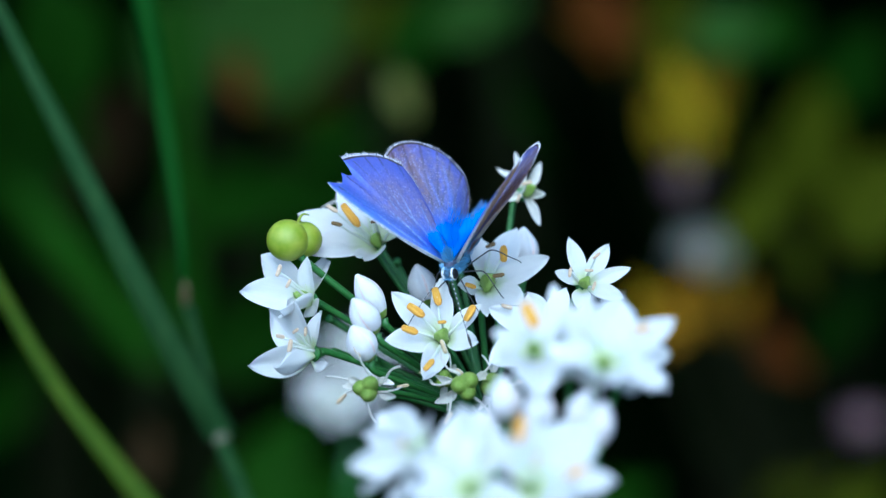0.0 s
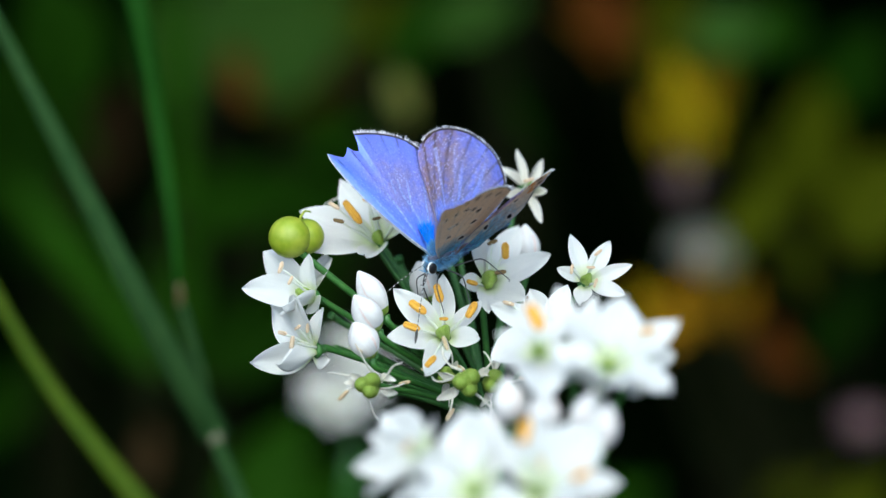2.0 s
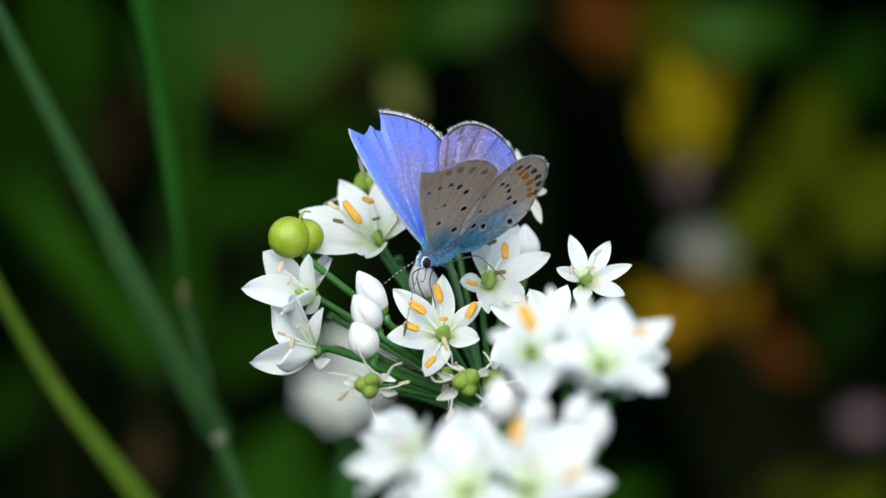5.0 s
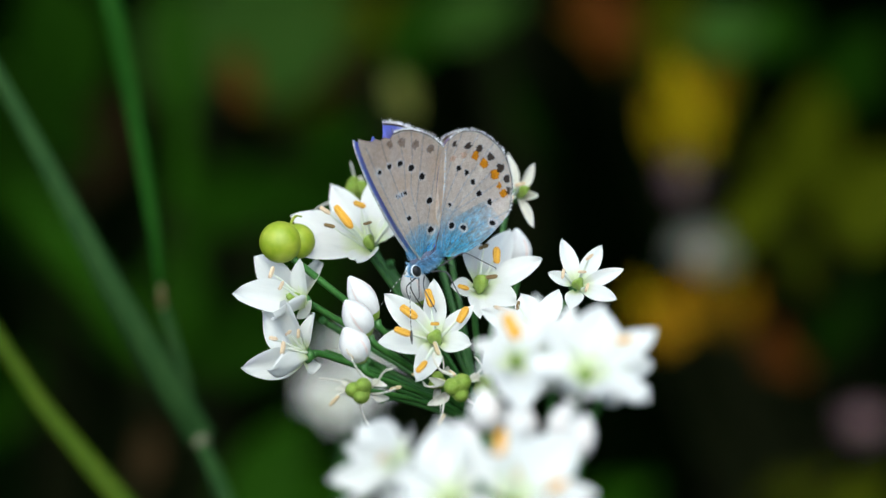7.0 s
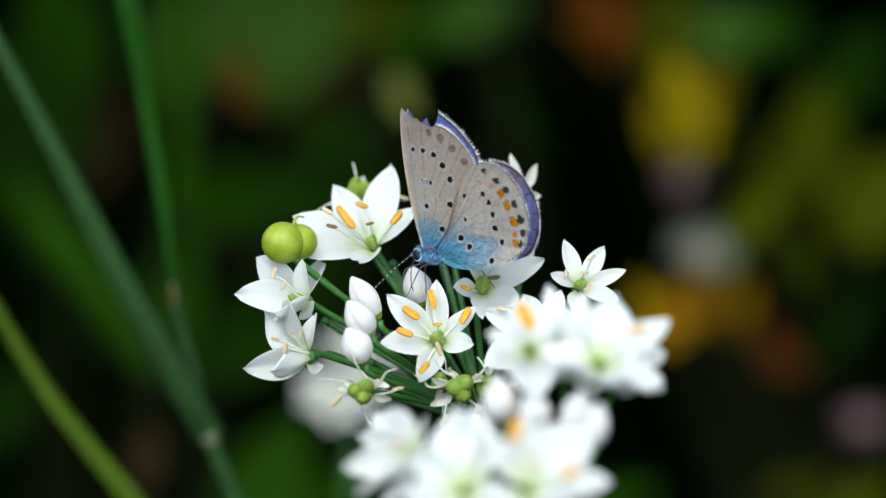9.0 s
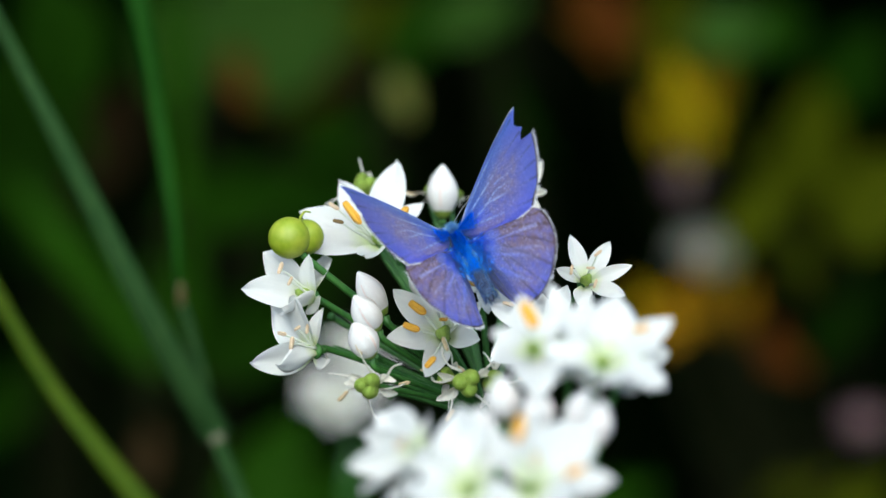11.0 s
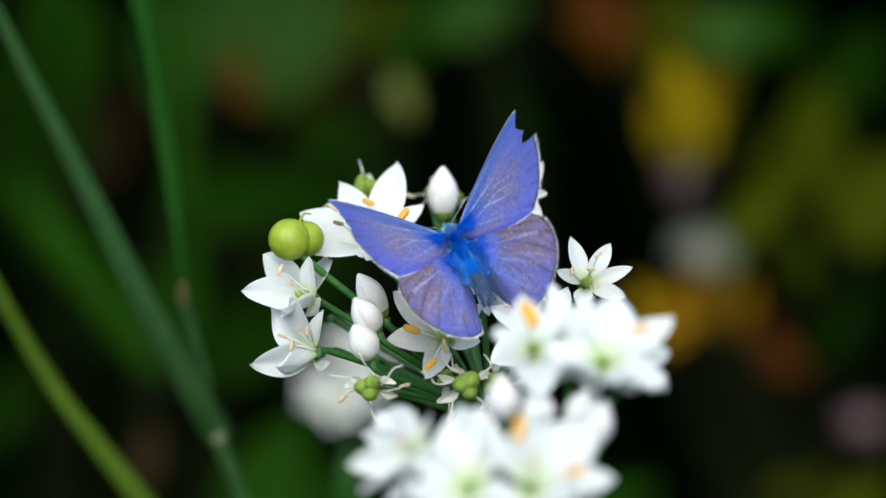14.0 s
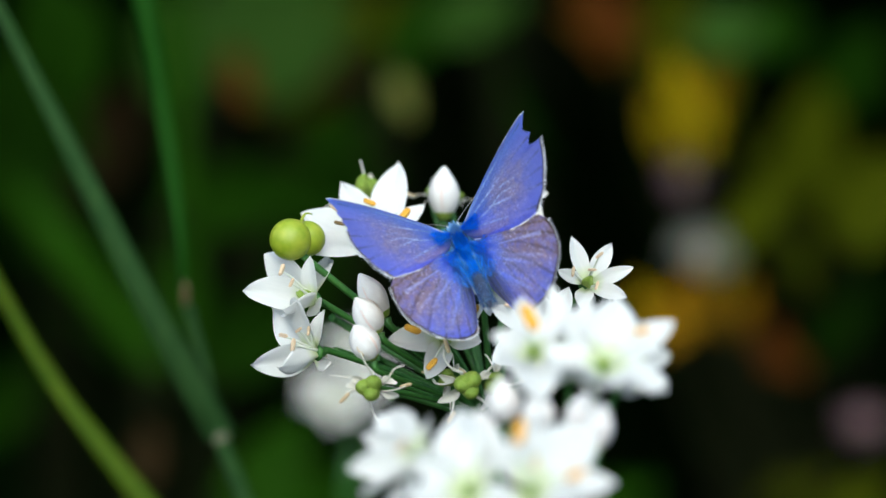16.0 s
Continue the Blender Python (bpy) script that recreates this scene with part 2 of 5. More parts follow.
LEAF_PALE = material("pale_buff_leaf", (0.22, 0.23, 0.05), 0.55, (0.15, 0.17, 0.035), 4, (1, 1, 1), 0.7, 0.4, 0.15, 0.02)
LEAF_BROWN = material("brown_leaf", (0.05, 0.03, 0.012), 0.65, (0.035, 0.02, 0.008), 4, (1, 1, 1), 0.7, 0.4, 0.1, 0.02)
# white petals greyed: the shade they stand in is put into the colour
PALE = material("shaded_white_petal", (0.24, 0.24, 0.2), 0.7, (0.15, 0.15, 0.11), 200, (1, 1, 1), 0.6, 0.2, 0.2, 0.1)
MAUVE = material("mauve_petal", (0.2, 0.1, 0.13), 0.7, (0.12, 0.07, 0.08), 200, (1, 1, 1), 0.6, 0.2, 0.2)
TWIG = material("dark_twig", (0.015, 0.02, 0.006), 0.8, (0.025, 0.02, 0.009), 120, (1, 1, 1), 0.7, 0.5, 0, 0.05)
# soil darkened below its own tone; shade under the plants is in the colour
SOIL = material("shade_painted_soil", (0.004, 0.003, 0.002), 1.0, (0.009, 0.007, 0.004), 18, (1, 1, 1), 0.8, 0.8, 0, 0.0)
# far darker than real foliage: the colour carries the shade among the blades
THICKET = material("shade_painted_undergrowth", (0.002, 0.008, 0.001), 0.9, (0.004, 0.012, 0.002), 30, (1, 1, 1), 0.7, 0.0, 0, 0.0)
WING_UP = material("wing_upper", (0.1, 0.2, 0.9), 0.6, (0.42, 0.38, 0.52), 1900, (1, 1, 1), 0.8, 0.8, 0.27, 0.1, 4, "pattern", through=(1.0, 0.76, 0.46), shine=((0.16, 0.25, 1.0), 0.5, 0.88))
WING_LOW = material("wing_under", (0.5, 0.45, 0.4), 0.65, (0.45, 0.4, 0.35), 1600, (1, 1, 1), 0.8, 0.8, 0.58, 0.2, 4, "pattern", through=(1.0, 0.74, 0.42))
FRINGE = material("wing_fringe", (0.76, 0.76, 0.78), 0.7, (0.42, 0.4, 0.42), 1500, (1, 1, 1), 0.8)
FUR_BLUE = material("blue_fur", (0.008, 0.22, 0.92), 0.6, (0.09, 0.4, 1.0), 700, (1, 1, 1), 0.7, 0, 0, 0.3, strands=0.6)
FUR_SLATE = material("slate_fur", (0.04, 0.08, 0.2), 0.65, (0.26, 0.38, 0.62), 1500, (1, 1, 1), 0.7, 0, 0, 0.2, strands=0.6)
FUR_PALE = material("pale_blue_fur", (0.16, 0.42, 0.72), 0.65, (0.48, 0.62, 0.74), 900, (1, 1, 1), 0.7, 0, 0, 0.3, strands=0.6)
FUR_DARK = material("dark_body", (0.03, 0.035, 0.06), 0.6, (0.1, 0.12, 0.2), 900, (1, 1, 1), 0.7, 0.5)
EYE_BLACK = material("black_eye", (0.006, 0.006, 0.008), 0.3, (0.012, 0.012, 0.015), 2000, (1, 1, 1), 0.5, 0.2, 0, 0.3)
EYE_RING = material("white_eye_ring", (0.8, 0.82, 0.85), 0.6, (0.6, 0.64, 0.7), 1500, (1, 1, 1), 0.5)
LEG = material("grey_leg", (0.04, 0.038, 0.04), 0.6, (0.12, 0.12, 0.13), 1200, (1, 1, 1), 0.7, 0.2)
BAND_DARK = material("antenna_black", (0.02, 0.018, 0.018), 0.5, (0.06, 0.05, 0.04), 1500, (1, 1, 1), 0.5)
BAND_WHITE = material("antenna_white", (0.7, 0.7, 0.7), 0.5, (0.5, 0.5, 0.5), 1500, (1, 1, 1), 0.5)


# ---- building helpers ----
def spot(u, v, w):
    """A place from mm to the right of, above and nearer than the focus point, along the tilted line of sight."""
    return FOCUS + MM * (u * RIGHT + v * AWAY_UP + w * NEAR)


def heading(u, v, w):
    return (u * RIGHT + v * AWAY_UP + w * NEAR).normalized()


def mesh_of(name, verts, faces, mats, indices=None, smooth=True):
    me = bpy.data.meshes.new(name)
    me.from_pydata([tuple(v) for v in verts], [], faces)
    for m in mats if isinstance(mats, (list, tuple)) else (mats,):
        me.materials.append(m)
    if indices is not None:
        me.polygons.foreach_set("material_index", indices)
    if smooth:
        me.polygons.foreach_set("use_smooth", [True] * len(me.polygons))
    me.update()
    return me


def part(name, me, parent, m=None, label=""):
    ob = new(name, me)
    ob.parent = parent
    if m is not None:
        ob.matrix_basis = m
    return tagged(ob, label) if label else ob


def facing(place, normal, roll=0.0):
    """A pose at place whose z axis is normal."""
    z = Vector(normal).normalized()
    q = z.to_track_quat("Z", "Y").to_matrix().to_4x4()
    return Matrix.Translation(place) @ q @ Matrix.Rotation(radians(roll), 4, "Z")


def joined(*pieces):
    """Several (verts, faces) as one."""
    verts, faces = [], []
    for v, f in pieces:
        k = len(verts)
        verts += [Vector(p) for p in v]
        faces += [tuple(i + k for i in q) for q in f]
    return verts, faces


def moved(piece, m):
    return [m @ Vector(p) for p in piece[0]], piece[1]


def bezier(points, count):
    """A smooth line through the points (Catmull-Rom)."""
    p = [Vector(q) for q in points]
    p = [2 * p[0] - p[1]] + p + [2 * p[-1] - p[-2]]
    out = []
    spans = len(p) - 3
    for k in range(count + 1):
        s = min(k / count * spans, spans - 1e-6)
        i, t = int(s), s - int(s)
        a, b, c, d = p[i:i + 4]
        out.append(0.5 * (2 * b + (c - a) * t + (2 * a - 5 * b + 4 * c - d) * t * t + (3 * b - a - 3 * c + d) * t ** 3))
    return out


def tube(line, radii, sides=8, cap=True):
    verts, faces = [], []
    up = Vector((0.31, 0.52, 0.79))
    for i, p in enumerate(line):
        d = (line[min(i + 1, len(line) - 1)] - line[max(i - 1, 0)]).normalized()
        a = d.cross(up)
        a = a.normalized() if a.length > 1e-6 else d.orthogonal().normalized()
        b = d.cross(a)
        r = radii(i / (len(line) - 1)) if callable(radii) else radii
        verts += [p + r * (math.cos(k * math.tau / sides) * a + math.sin(k * math.tau / sides) * b) for k in range(sides)]
    for i in range(len(line) - 1):
        for k in range(sides):
            j = (k + 1) % sides
            faces.append((i * sides + k, i * sides + j, (i + 1) * sides + j, (i + 1) * sides + k))
    if cap:
        faces.append(tuple(range(sides - 1, -1, -1)))
        faces.append(tuple(range((len(line) - 1) * sides, len(line) * sides)))
    return verts, faces


def ball(rx, ry, rz, segs=14, rings=9, lobes=0, depth=0.0):
    verts, faces = [Vector((0, 0, -rz))], []
    for i in range(1, rings):
        a = -math.pi / 2 + math.pi * i / rings
        for k in range(segs):
            b = k * math.tau / segs
            r = math.cos(a) * (1 - depth * (0.5 + 0.5 * math.cos(lobes * b)) if lobes else 1)
            verts.append(Vector((rx * r * math.cos(b), ry * r * math.sin(b), rz * math.sin(a))))
    verts.append(Vector((0, 0, rz)))
    for k in range(segs):
        j = (k + 1) % segs
        faces.append((0, 1 + j, 1 + k))
        for i in range(rings - 2):
            o = 1 + i * segs
            faces.append((o + k, o + j, o + segs + j, o + segs + k))
        o = 1 + (rings - 2) * segs
        faces.append((o + k, o + j, len(verts) - 1))
    return verts, faces


def sheet(length, width, shape, rise, thick, along=12, across=6):
    """A closed thin leaf along +x. shape(s): share of the half width; rise(s, t): height over the flat."""
    verts, faces = [], []
    for side in (1, -1):
        for i in range(along + 1):
            s = i / along
            h = 0.5 * width * shape(s)
            for k in range(across + 1):
                t = 2 * k / across - 1
                e = thick * 0.5 * side * (1 - t ** 4) * (1 if 0 < i < along else 0.2)
                verts.append(Vector((length * s, h * t, rise(s, t) + e)))
    row, block = across + 1, (along + 1) * (across + 1)
    for i in range(along):
        for k in range(across):
            a = i * row + k
            faces.append((a, a + row, a + row + 1, a + 1))
            faces.append((block + a, block + a + 1, block + a + row + 1, block + a + row))
        for k in (0, across):
            a = i * row + k
            q = (a, block + a, block + a + row, a + row)
            faces.append(q if k else q[::-1])
    return verts, faces


def ovate(s, peak=0.45, point=0.75):
    s = min(max(s, 0.0), 1.0)
    if s < peak:
        return 0.24 + 0.76 * math.sin(0.5 * math.pi * s / peak) ** 0.9
    return max(math.cos(0.5 * math.pi * (s - peak) / (1 - peak)), 0.0) ** point


# ---- flower pieces, one mesh for each kind ----
def petal_mesh(name, mat, width, cup, curl, seed):
    rnd = random.Random(seed)
    a, b = rnd.uniform(-0.05, 0.05), rnd.uniform(0, 6)
    piece = sheet(1.0, width, lambda s: ovate(s, 0.46, 0.72),
                  lambda s, t: cup * width * 0.5 * t * t * math.sin(math.pi * min(s + 0.1, 1)) + curl * s * s + a * s * t
                  - 0.02 * math.exp(-(t * 5) ** 2) + 0.012 * math.sin(b + 7 * s + 3 * t), 0.022, 12, 8)
    return mesh_of(name, *piece, mat)


PETALS = [petal_mesh("petal", PETAL, wd, c, k, i) for i, (wd, c, k) in enumerate(
    ((0.5, 0.35, 0.08), (0.46, 0.45, -0.06), (0.54, 0.3, 0.02), (0.44, 0.5, 0.14), (0.5, 0.4, -0.14)))]
DRY_PETALS = [petal_mesh("withered_petal", WITHERED, wd, c, k, i + 9) for i, (wd, c, k) in enumerate(
    ((0.52, 1.0, 0.3), (0.46, 1.2, -0.35), (0.58, 0.8, 0.18)))]


def anther_mesh(mat, seam, wide=1.0):
    """Two pollen sacs side by side, blunt at both ends, with a groove between them and a brown seam."""
    v, f = ball(1, 1, 1, 20, 12)

    def blunt(q, p):
        return math.copysign(abs(q) ** p, q)

    out = []
    for p in v:
        x, y, z = blunt(p.x, 0.6), blunt(p.y, 0.75), blunt(p.z, 0.8)
        dent = 0.16 * math.exp(-(y / 0.22) ** 2) if z > 0 else 0
        out.append(Vector((0.8 * x, (0.33 + 0.03 * math.sin(5 * x)) * wide * y, 0.26 * z - dent + 0.05 * x * x)))
    me = mesh_of("anther", out, f, [mat, seam])
    for p in me.polygons:
        p.material_index = 1 if p.center.z < -0.06 else 0
    return me


ANTHERS = {"ripe": anther_mesh(ANTHER, ANTHER_EDGE), "pale": anther_mesh(ANTHER_PALE, TAN_DRY, 0.75),
           "spent": anther_mesh(ANTHER_DARK, ANTHER_EDGE, 0.8), "long": anther_mesh(ANTHER, ANTHER_EDGE, 0.6), "dry": anther_mesh(TAN_DRY, WITHERED, 0.6)}
WISPS = [mesh_of("filament", *tube(bezier(pts, 12), lambda s: 0.09 - 0.04 * s, 6), WITHERED) for pts in (
    [(0, 0, 0), (0.4, 0.05, 0.3), (0.8, 0.1, 0.12), (1, 0.1, -0.3)], [(0, 0, 0), (0.35, -0.1, 0.1), (0.75, -0.1, 0.35), (1, 0.05, 0.1)])]
FILAMENTS = mesh_of("filament", *tube(bezier([(0, 0, 0), (0.35, 0, 0.05), (0.7, 0, 0.0), (1, 0, 0.06)], 8), lambda s: 0.07 - 0.045 * s, 6), FILAMENT)
RECEPTACLE = mesh_of("flower", *tube([Vector((0, 0, z)) for z in (-1.6, -1.2, -0.7, -0.3, 0.05)],
                                     lambda s: (0.35, 0.42, 0.75, 1.0, 0.75)[round(s * 4)], 12), PEDICEL)
OVARY_MESH = mesh_of("ovary", *joined(
    moved(ball(0.8, 0.8, 1.4, 24, 10, 3, 0.32), Matrix.Translation((0, 0, 1.15))),
    tube([Vector((0, 0, 1.5)), Vector((0.06, 0, 2.1)), Vector((0.12, 0, 2.8))], lambda s: 0.16 - 0.08 * s, 6)), OVARY)
CAPSULE_MESH = mesh_of("capsule", *joined(
    *[moved(ball(1.02, 0.78, 1.3, 18, 12, 2, 0.16), Matrix.Translation((0.38 * math.cos(a), 0.38 * math.sin(a), 1.05 + 0.1 * math.sin(3 * a))) @ Matrix.Rotation(a, 4, "Z") @ Matrix.Rotation(0.3, 4, "Y")) for a in (0.5, 2.7, 4.6)],
    tube([Vector((0, 0, 1.7)), Vector((0.05, 0, 2.3)), Vector((0.15, 0.05, 2.9))], lambda s: 0.12 - 0.06 * s, 6)), CAPSULE)


def bud_mesh(seed):
    v, f = ball(1, 1, 1, 72, 16)
    out = []
    for p in v:
        s = (p.z + 1) / 2
        a = math.atan2(p.y, p.x)
        r = (math.sin(math.pi * min(s * 0.93 + 0.05, 1)) ** 0.75) * (1 - 0.12 * abs(math.cos(1.5 * a + seed + 0.5 * s)) ** 10) * (1 - 0.3 * s ** 5)
        r = max(r, 0.03)
        out.append(Vector((0.5 * r * math.cos(a), 0.5 * r * math.sin(a), 1.5 * s)))
    me = mesh_of("bud", out, f, [BUD, RIB, OVARY])
    for p in me.polygons:
        a = math.atan2(p.center.y, p.center.x)
        if p.center.z < 0.2:
            p.material_index = 2
        elif math.cos(3 * a + 2 * seed) > 0.985 and 0.3 < p.center.z < 1.15:
            p.material_index = 1
    return me


BUDS = [bud_mesh(s) for s in (0.0, 1.3)]


def add_pedicel(head, centre, place, normal, radius=0.4):
    """The stalk from the middle of the head to the back of one of its flowers, all in the head's space."""
    reach = (place - centre).length
    line = bezier([centre, centre.lerp(place, 0.45) - 0.06 * reach * Vector(normal) + Vector((0, 0, 0.04 * reach)),
                   place - MM * 3.0 * Vector(normal), place - MM * 1.2 * Vector(normal)], 14)
    part("pedicel", mesh_of("pedicel", *tube(line, lambda s: MM * radius * (0.9 + 0.35 * s ** 4), 8), PEDICEL), head)


def add_flower(head, place, normal, size, cup=25, roll=0, state="ripe", seed=0, spread=8):
    """An open six-petalled flower. size: petal length in mm; cup: lift of the petals in degrees."""
    rnd = random.Random(seed)
    m = facing(place, normal, roll)
    fl = part("flower", RECEPTACLE, head, m @ Matrix.Scale(MM * size / 6.5, 4))
    k = 6.5
    for i in range(6):
        a = i * 60 + rnd.uniform(-spread, spread)
        lift = cup + (7 if i % 2 else -3) + rnd.uniform(-7, 7)
        length = k * rnd.uniform(0.92, 1.06)
        pm = (Matrix.Rotation(radians(a), 4, "Z") @ Matrix.Translation((0.55, 0, 0.02 if i % 2 else -0.06))
              @ Matrix.Rotation(radians(-lift), 4, "Y") @ Matrix.Rotation(radians(rnd.uniform(-10, 10)), 4, "X")
              @ Matrix.Diagonal((length, length * rnd.uniform(0.92, 1.1), length, 1)))
        part("petal", PETALS[rnd.randrange(5)], fl, pm)
    part("ovary", OVARY_MESH, fl, Matrix.Scale(0.95, 4), "green three-lobed ovary")
    for i in range(6):
        a = radians(i * 60 + rnd.uniform(-9, 9))
        lift = radians(cup + 24 + rnd.uniform(-8, 8))
        length = k * rnd.uniform(0.5, 0.68)
        base = Vector((0.75 * math.cos(a), 0.75 * math.sin(a), 0.2))
        d = Vector((math.cos(a) * math.cos(lift), math.sin(a) * math.cos(lift), math.sin(lift)))
        fm = Matrix.Translation(base) @ d.to_track_quat("X", "Z").to_matrix().to_4x4()
        part("filament", FILAMENTS, fl, fm @ Matrix.Diagonal((length, 3.2, 3.2, 1)))
        what = state if state != "mixed" else rnd.choice(("ripe", "pale", "spent"))
        s = {"ripe": 1.15, "pale": 0.85, "spent": 0.7}[what] * rnd.uniform(0.85, 1.1)
        t = base + d * length
        am = Matrix.Translation(t) @ Matrix.Rotation(a + rnd.uniform(-0.6, 0.6), 4, "Z") @ Matrix.Rotation(rnd.uniform(-0.7, 0.3), 4, "Y")
        part("anther", ANTHERS[what], fl, am @ Matrix.Scale(s, 4))
    return fl


def add_bud(head, place, direction, length, roll=0, which=0, wide=1.0):
    m = facing(place, direction, roll) @ Matrix.Diagonal((MM * length * 0.67 * wide, MM * length * 0.67 * wide, MM * length * 0.67, 1))
    part("bud", BUDS[which], head, m, "closed white bud with faint pink ribs")


def add_seed_pod(head, place, direction, size, roll=0, seed=0, dangling=5):
    """A spent flower: a green three-lobed capsule with shrivelled petals and stamens."""
    rnd = random.Random(seed)
    pod = part("seed_capsule", CAPSULE_MESH, head, facing(place, direction, roll) @ Matrix.Scale(MM * size, 4), "green three-lobed seed capsule with withered petals")
    for i in range(dangling):
        a = i * math.tau / dangling + rnd.uniform(-0.5, 0.5)
        lift = rnd.uniform(-0.5, 0.9)
        m = (Matrix.Rotation(a, 4, "Z") @ Matrix.Translation((0.9, 0, 0.3)) @ Matrix.Rotation(-lift, 4, "Y")
             @ Matrix.Rotation(rnd.uniform(-1, 1), 4, "X"))
        if i % 3 != 1:
            part("petal", DRY_PETALS[rnd.randrange(3)], pod, m @ Matrix.Scale(1.9 * rnd.uniform(0.7, 1.15), 4), "shrivelled white petal")
        length = 3.4 * rnd.uniform(0.6, 1.2)
        m = m @ Matrix.Rotation(rnd.uniform(0.2, 0.7), 4, "Z")
        which = rnd.randrange(2)
        part("filament", WISPS[which], pod, m @ Matrix.Diagonal((length, 1.35, 1.35, 1)))
        if i % 2:
            part("anther", ANTHERS["dry"], pod, m @ Matrix.Translation((length, 0.1, (-0.8, 0.25)[which])) @ Matrix.Rotation(0.5, 4, "Y") @ Matrix.Scale(0.8, 4))
    return pod


class Umbel:
    """A flower head on its stalk: an Empty at the foot of the stalk that carries every part."""

    def __init__(self, label, centre, foot, group="flower heads"):
        self.head = tagged(new("chive_flower_head"), label, "flower", group)
        self.head.location = self.foot = Vector(foot)
        self.centre, self.c = centre, centre - self.foot
        line = bezier([(0, 0, 0), self.c * 0.35 + Vector((0.004, 0, 0)), self.c * 0.75, self.c], 24)
        part("stalk", mesh_of("stalk", *tube(line, lambda s: MM * (1.9 - 0.5 * s), 12), PEDICEL), self.head)

    def local(self, p):
        return spot(*p) - self.foot

    def bloom(self, place, normal, tips, wide=1.0, anthers=(), seed=0, faded=False, ovary=1.0):
        """An open flower. tips: where its six petals end. anthers: place, kind, size in mm, turn in degrees."""
        rnd = random.Random(seed)
        q, d = self.local(place), heading(*normal)
        add_pedicel(self.head, self.c, q, d)
        m = facing(q, d) @ Matrix.Scale(MM, 4)
        back = m.inverted()
        fl = part("flower", RECEPTACLE, self.head, m)
        for i, tip in enumerate(tips):
            t = back @ self.local(tip)
            root = Vector((t.x, t.y, 0)).normalized() * 0.5
            x = (t - root).normalized()
            lift = Vector((0, 0, 1)) + Vector((rnd.uniform(-0.2, 0.2), rnd.uniform(-0.2, 0.2), 0))
            y = lift.cross(x).normalized()
            z = x.cross(y)
            length = (t - root).length
            turn = Matrix((x, y, z)).transposed().to_4x4()
            w = wide * rnd.uniform(0.94, 1.08) * max(length, 5.6)
            pm = Matrix.Translation(root + Vector((0, 0, 0.05 if i % 2 else -0.05))) @ turn @ Matrix.Diagonal((length, w, w, 1))
            part("petal", (DRY_PETALS if faded else PETALS)[rnd.randrange(3 if faded else 5)], fl, pm)
        part("ovary", OVARY_MESH, fl, Matrix.Rotation(rnd.uniform(0, 6), 4, "Z") @ Matrix.Scale(ovary, 4), "green three-lobed ovary")
        for p, kind, size, angle in anthers:
            t = back @ self.local(p)
            root = Vector((t.x, t.y, 0)).normalized() * 0.6 + Vector((0, 0, 0.1))
            fm = Matrix.Translation(root) @ (t - root).to_track_quat("X", "Z").to_matrix().to_4x4()
            part("filament", FILAMENTS, fl, fm @ Matrix.Diagonal(((t - root).length, 3, 3, 1)))
            z = heading(*normal)
            x = (math.cos(radians(angle)) * RIGHT + math.sin(radians(angle)) * AWAY_UP)
            x = (x - z * x.dot(z)).normalized()
            turn = Matrix((x, z.cross(x), z)).transposed().to_4x4()
            am = Matrix.Translation(self.local(p)) @ turn @ Matrix.Scale(MM * size * 0.72, 4)
            part("anther", ANTHERS[kind], fl, back @ am)
        return fl

    def plain(self, place, normal, size, cup, roll, state, seed):
        q, d = self.local(place), heading(*normal)
        add_pedicel(self.head, self.c, q, d)
        add_flower(self.head, q, d, size, cup, roll, state, seed)

    def bud(self, place, direction, length, wide=1.0, roll=0, which=0):
        q, d = self.local(place), heading(*direction)
        add_pedicel(self.head, self.c, q, d, 0.38)
        add_bud(self.head, q - d * MM * 1.0, d, length, roll, which, wide)

    def pod(self, place, direction, size, roll=0, dangling=5, seed=40):
        q, d = self.local(place), heading(*direction)
        add_pedicel(self.head, self.c, q, d, 0.38)
        add_seed_pod(self.head, q - d * MM * 1.0, d, size, roll, seed, dangling)


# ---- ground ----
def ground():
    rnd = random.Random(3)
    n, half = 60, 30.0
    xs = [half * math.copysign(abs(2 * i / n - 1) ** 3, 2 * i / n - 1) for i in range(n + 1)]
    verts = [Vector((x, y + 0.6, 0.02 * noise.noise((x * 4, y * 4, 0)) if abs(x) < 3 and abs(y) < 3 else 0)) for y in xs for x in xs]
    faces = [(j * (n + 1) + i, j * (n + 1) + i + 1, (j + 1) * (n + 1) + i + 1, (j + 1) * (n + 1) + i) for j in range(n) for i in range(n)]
    tagged(new("ground", mesh_of("ground", verts, faces, SOIL)), "bare garden soil under the plants, shade painted in as near black", "ground", kind="structure")


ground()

# ---- the flower heads ----
C_MAIN = spot(5.7, -20.7, -14)
main = Umbel("white umbel of garlic chive flowers on a green stalk", C_MAIN, (C_MAIN.x + 0.01, C_MAIN.y + 0.03, 0))
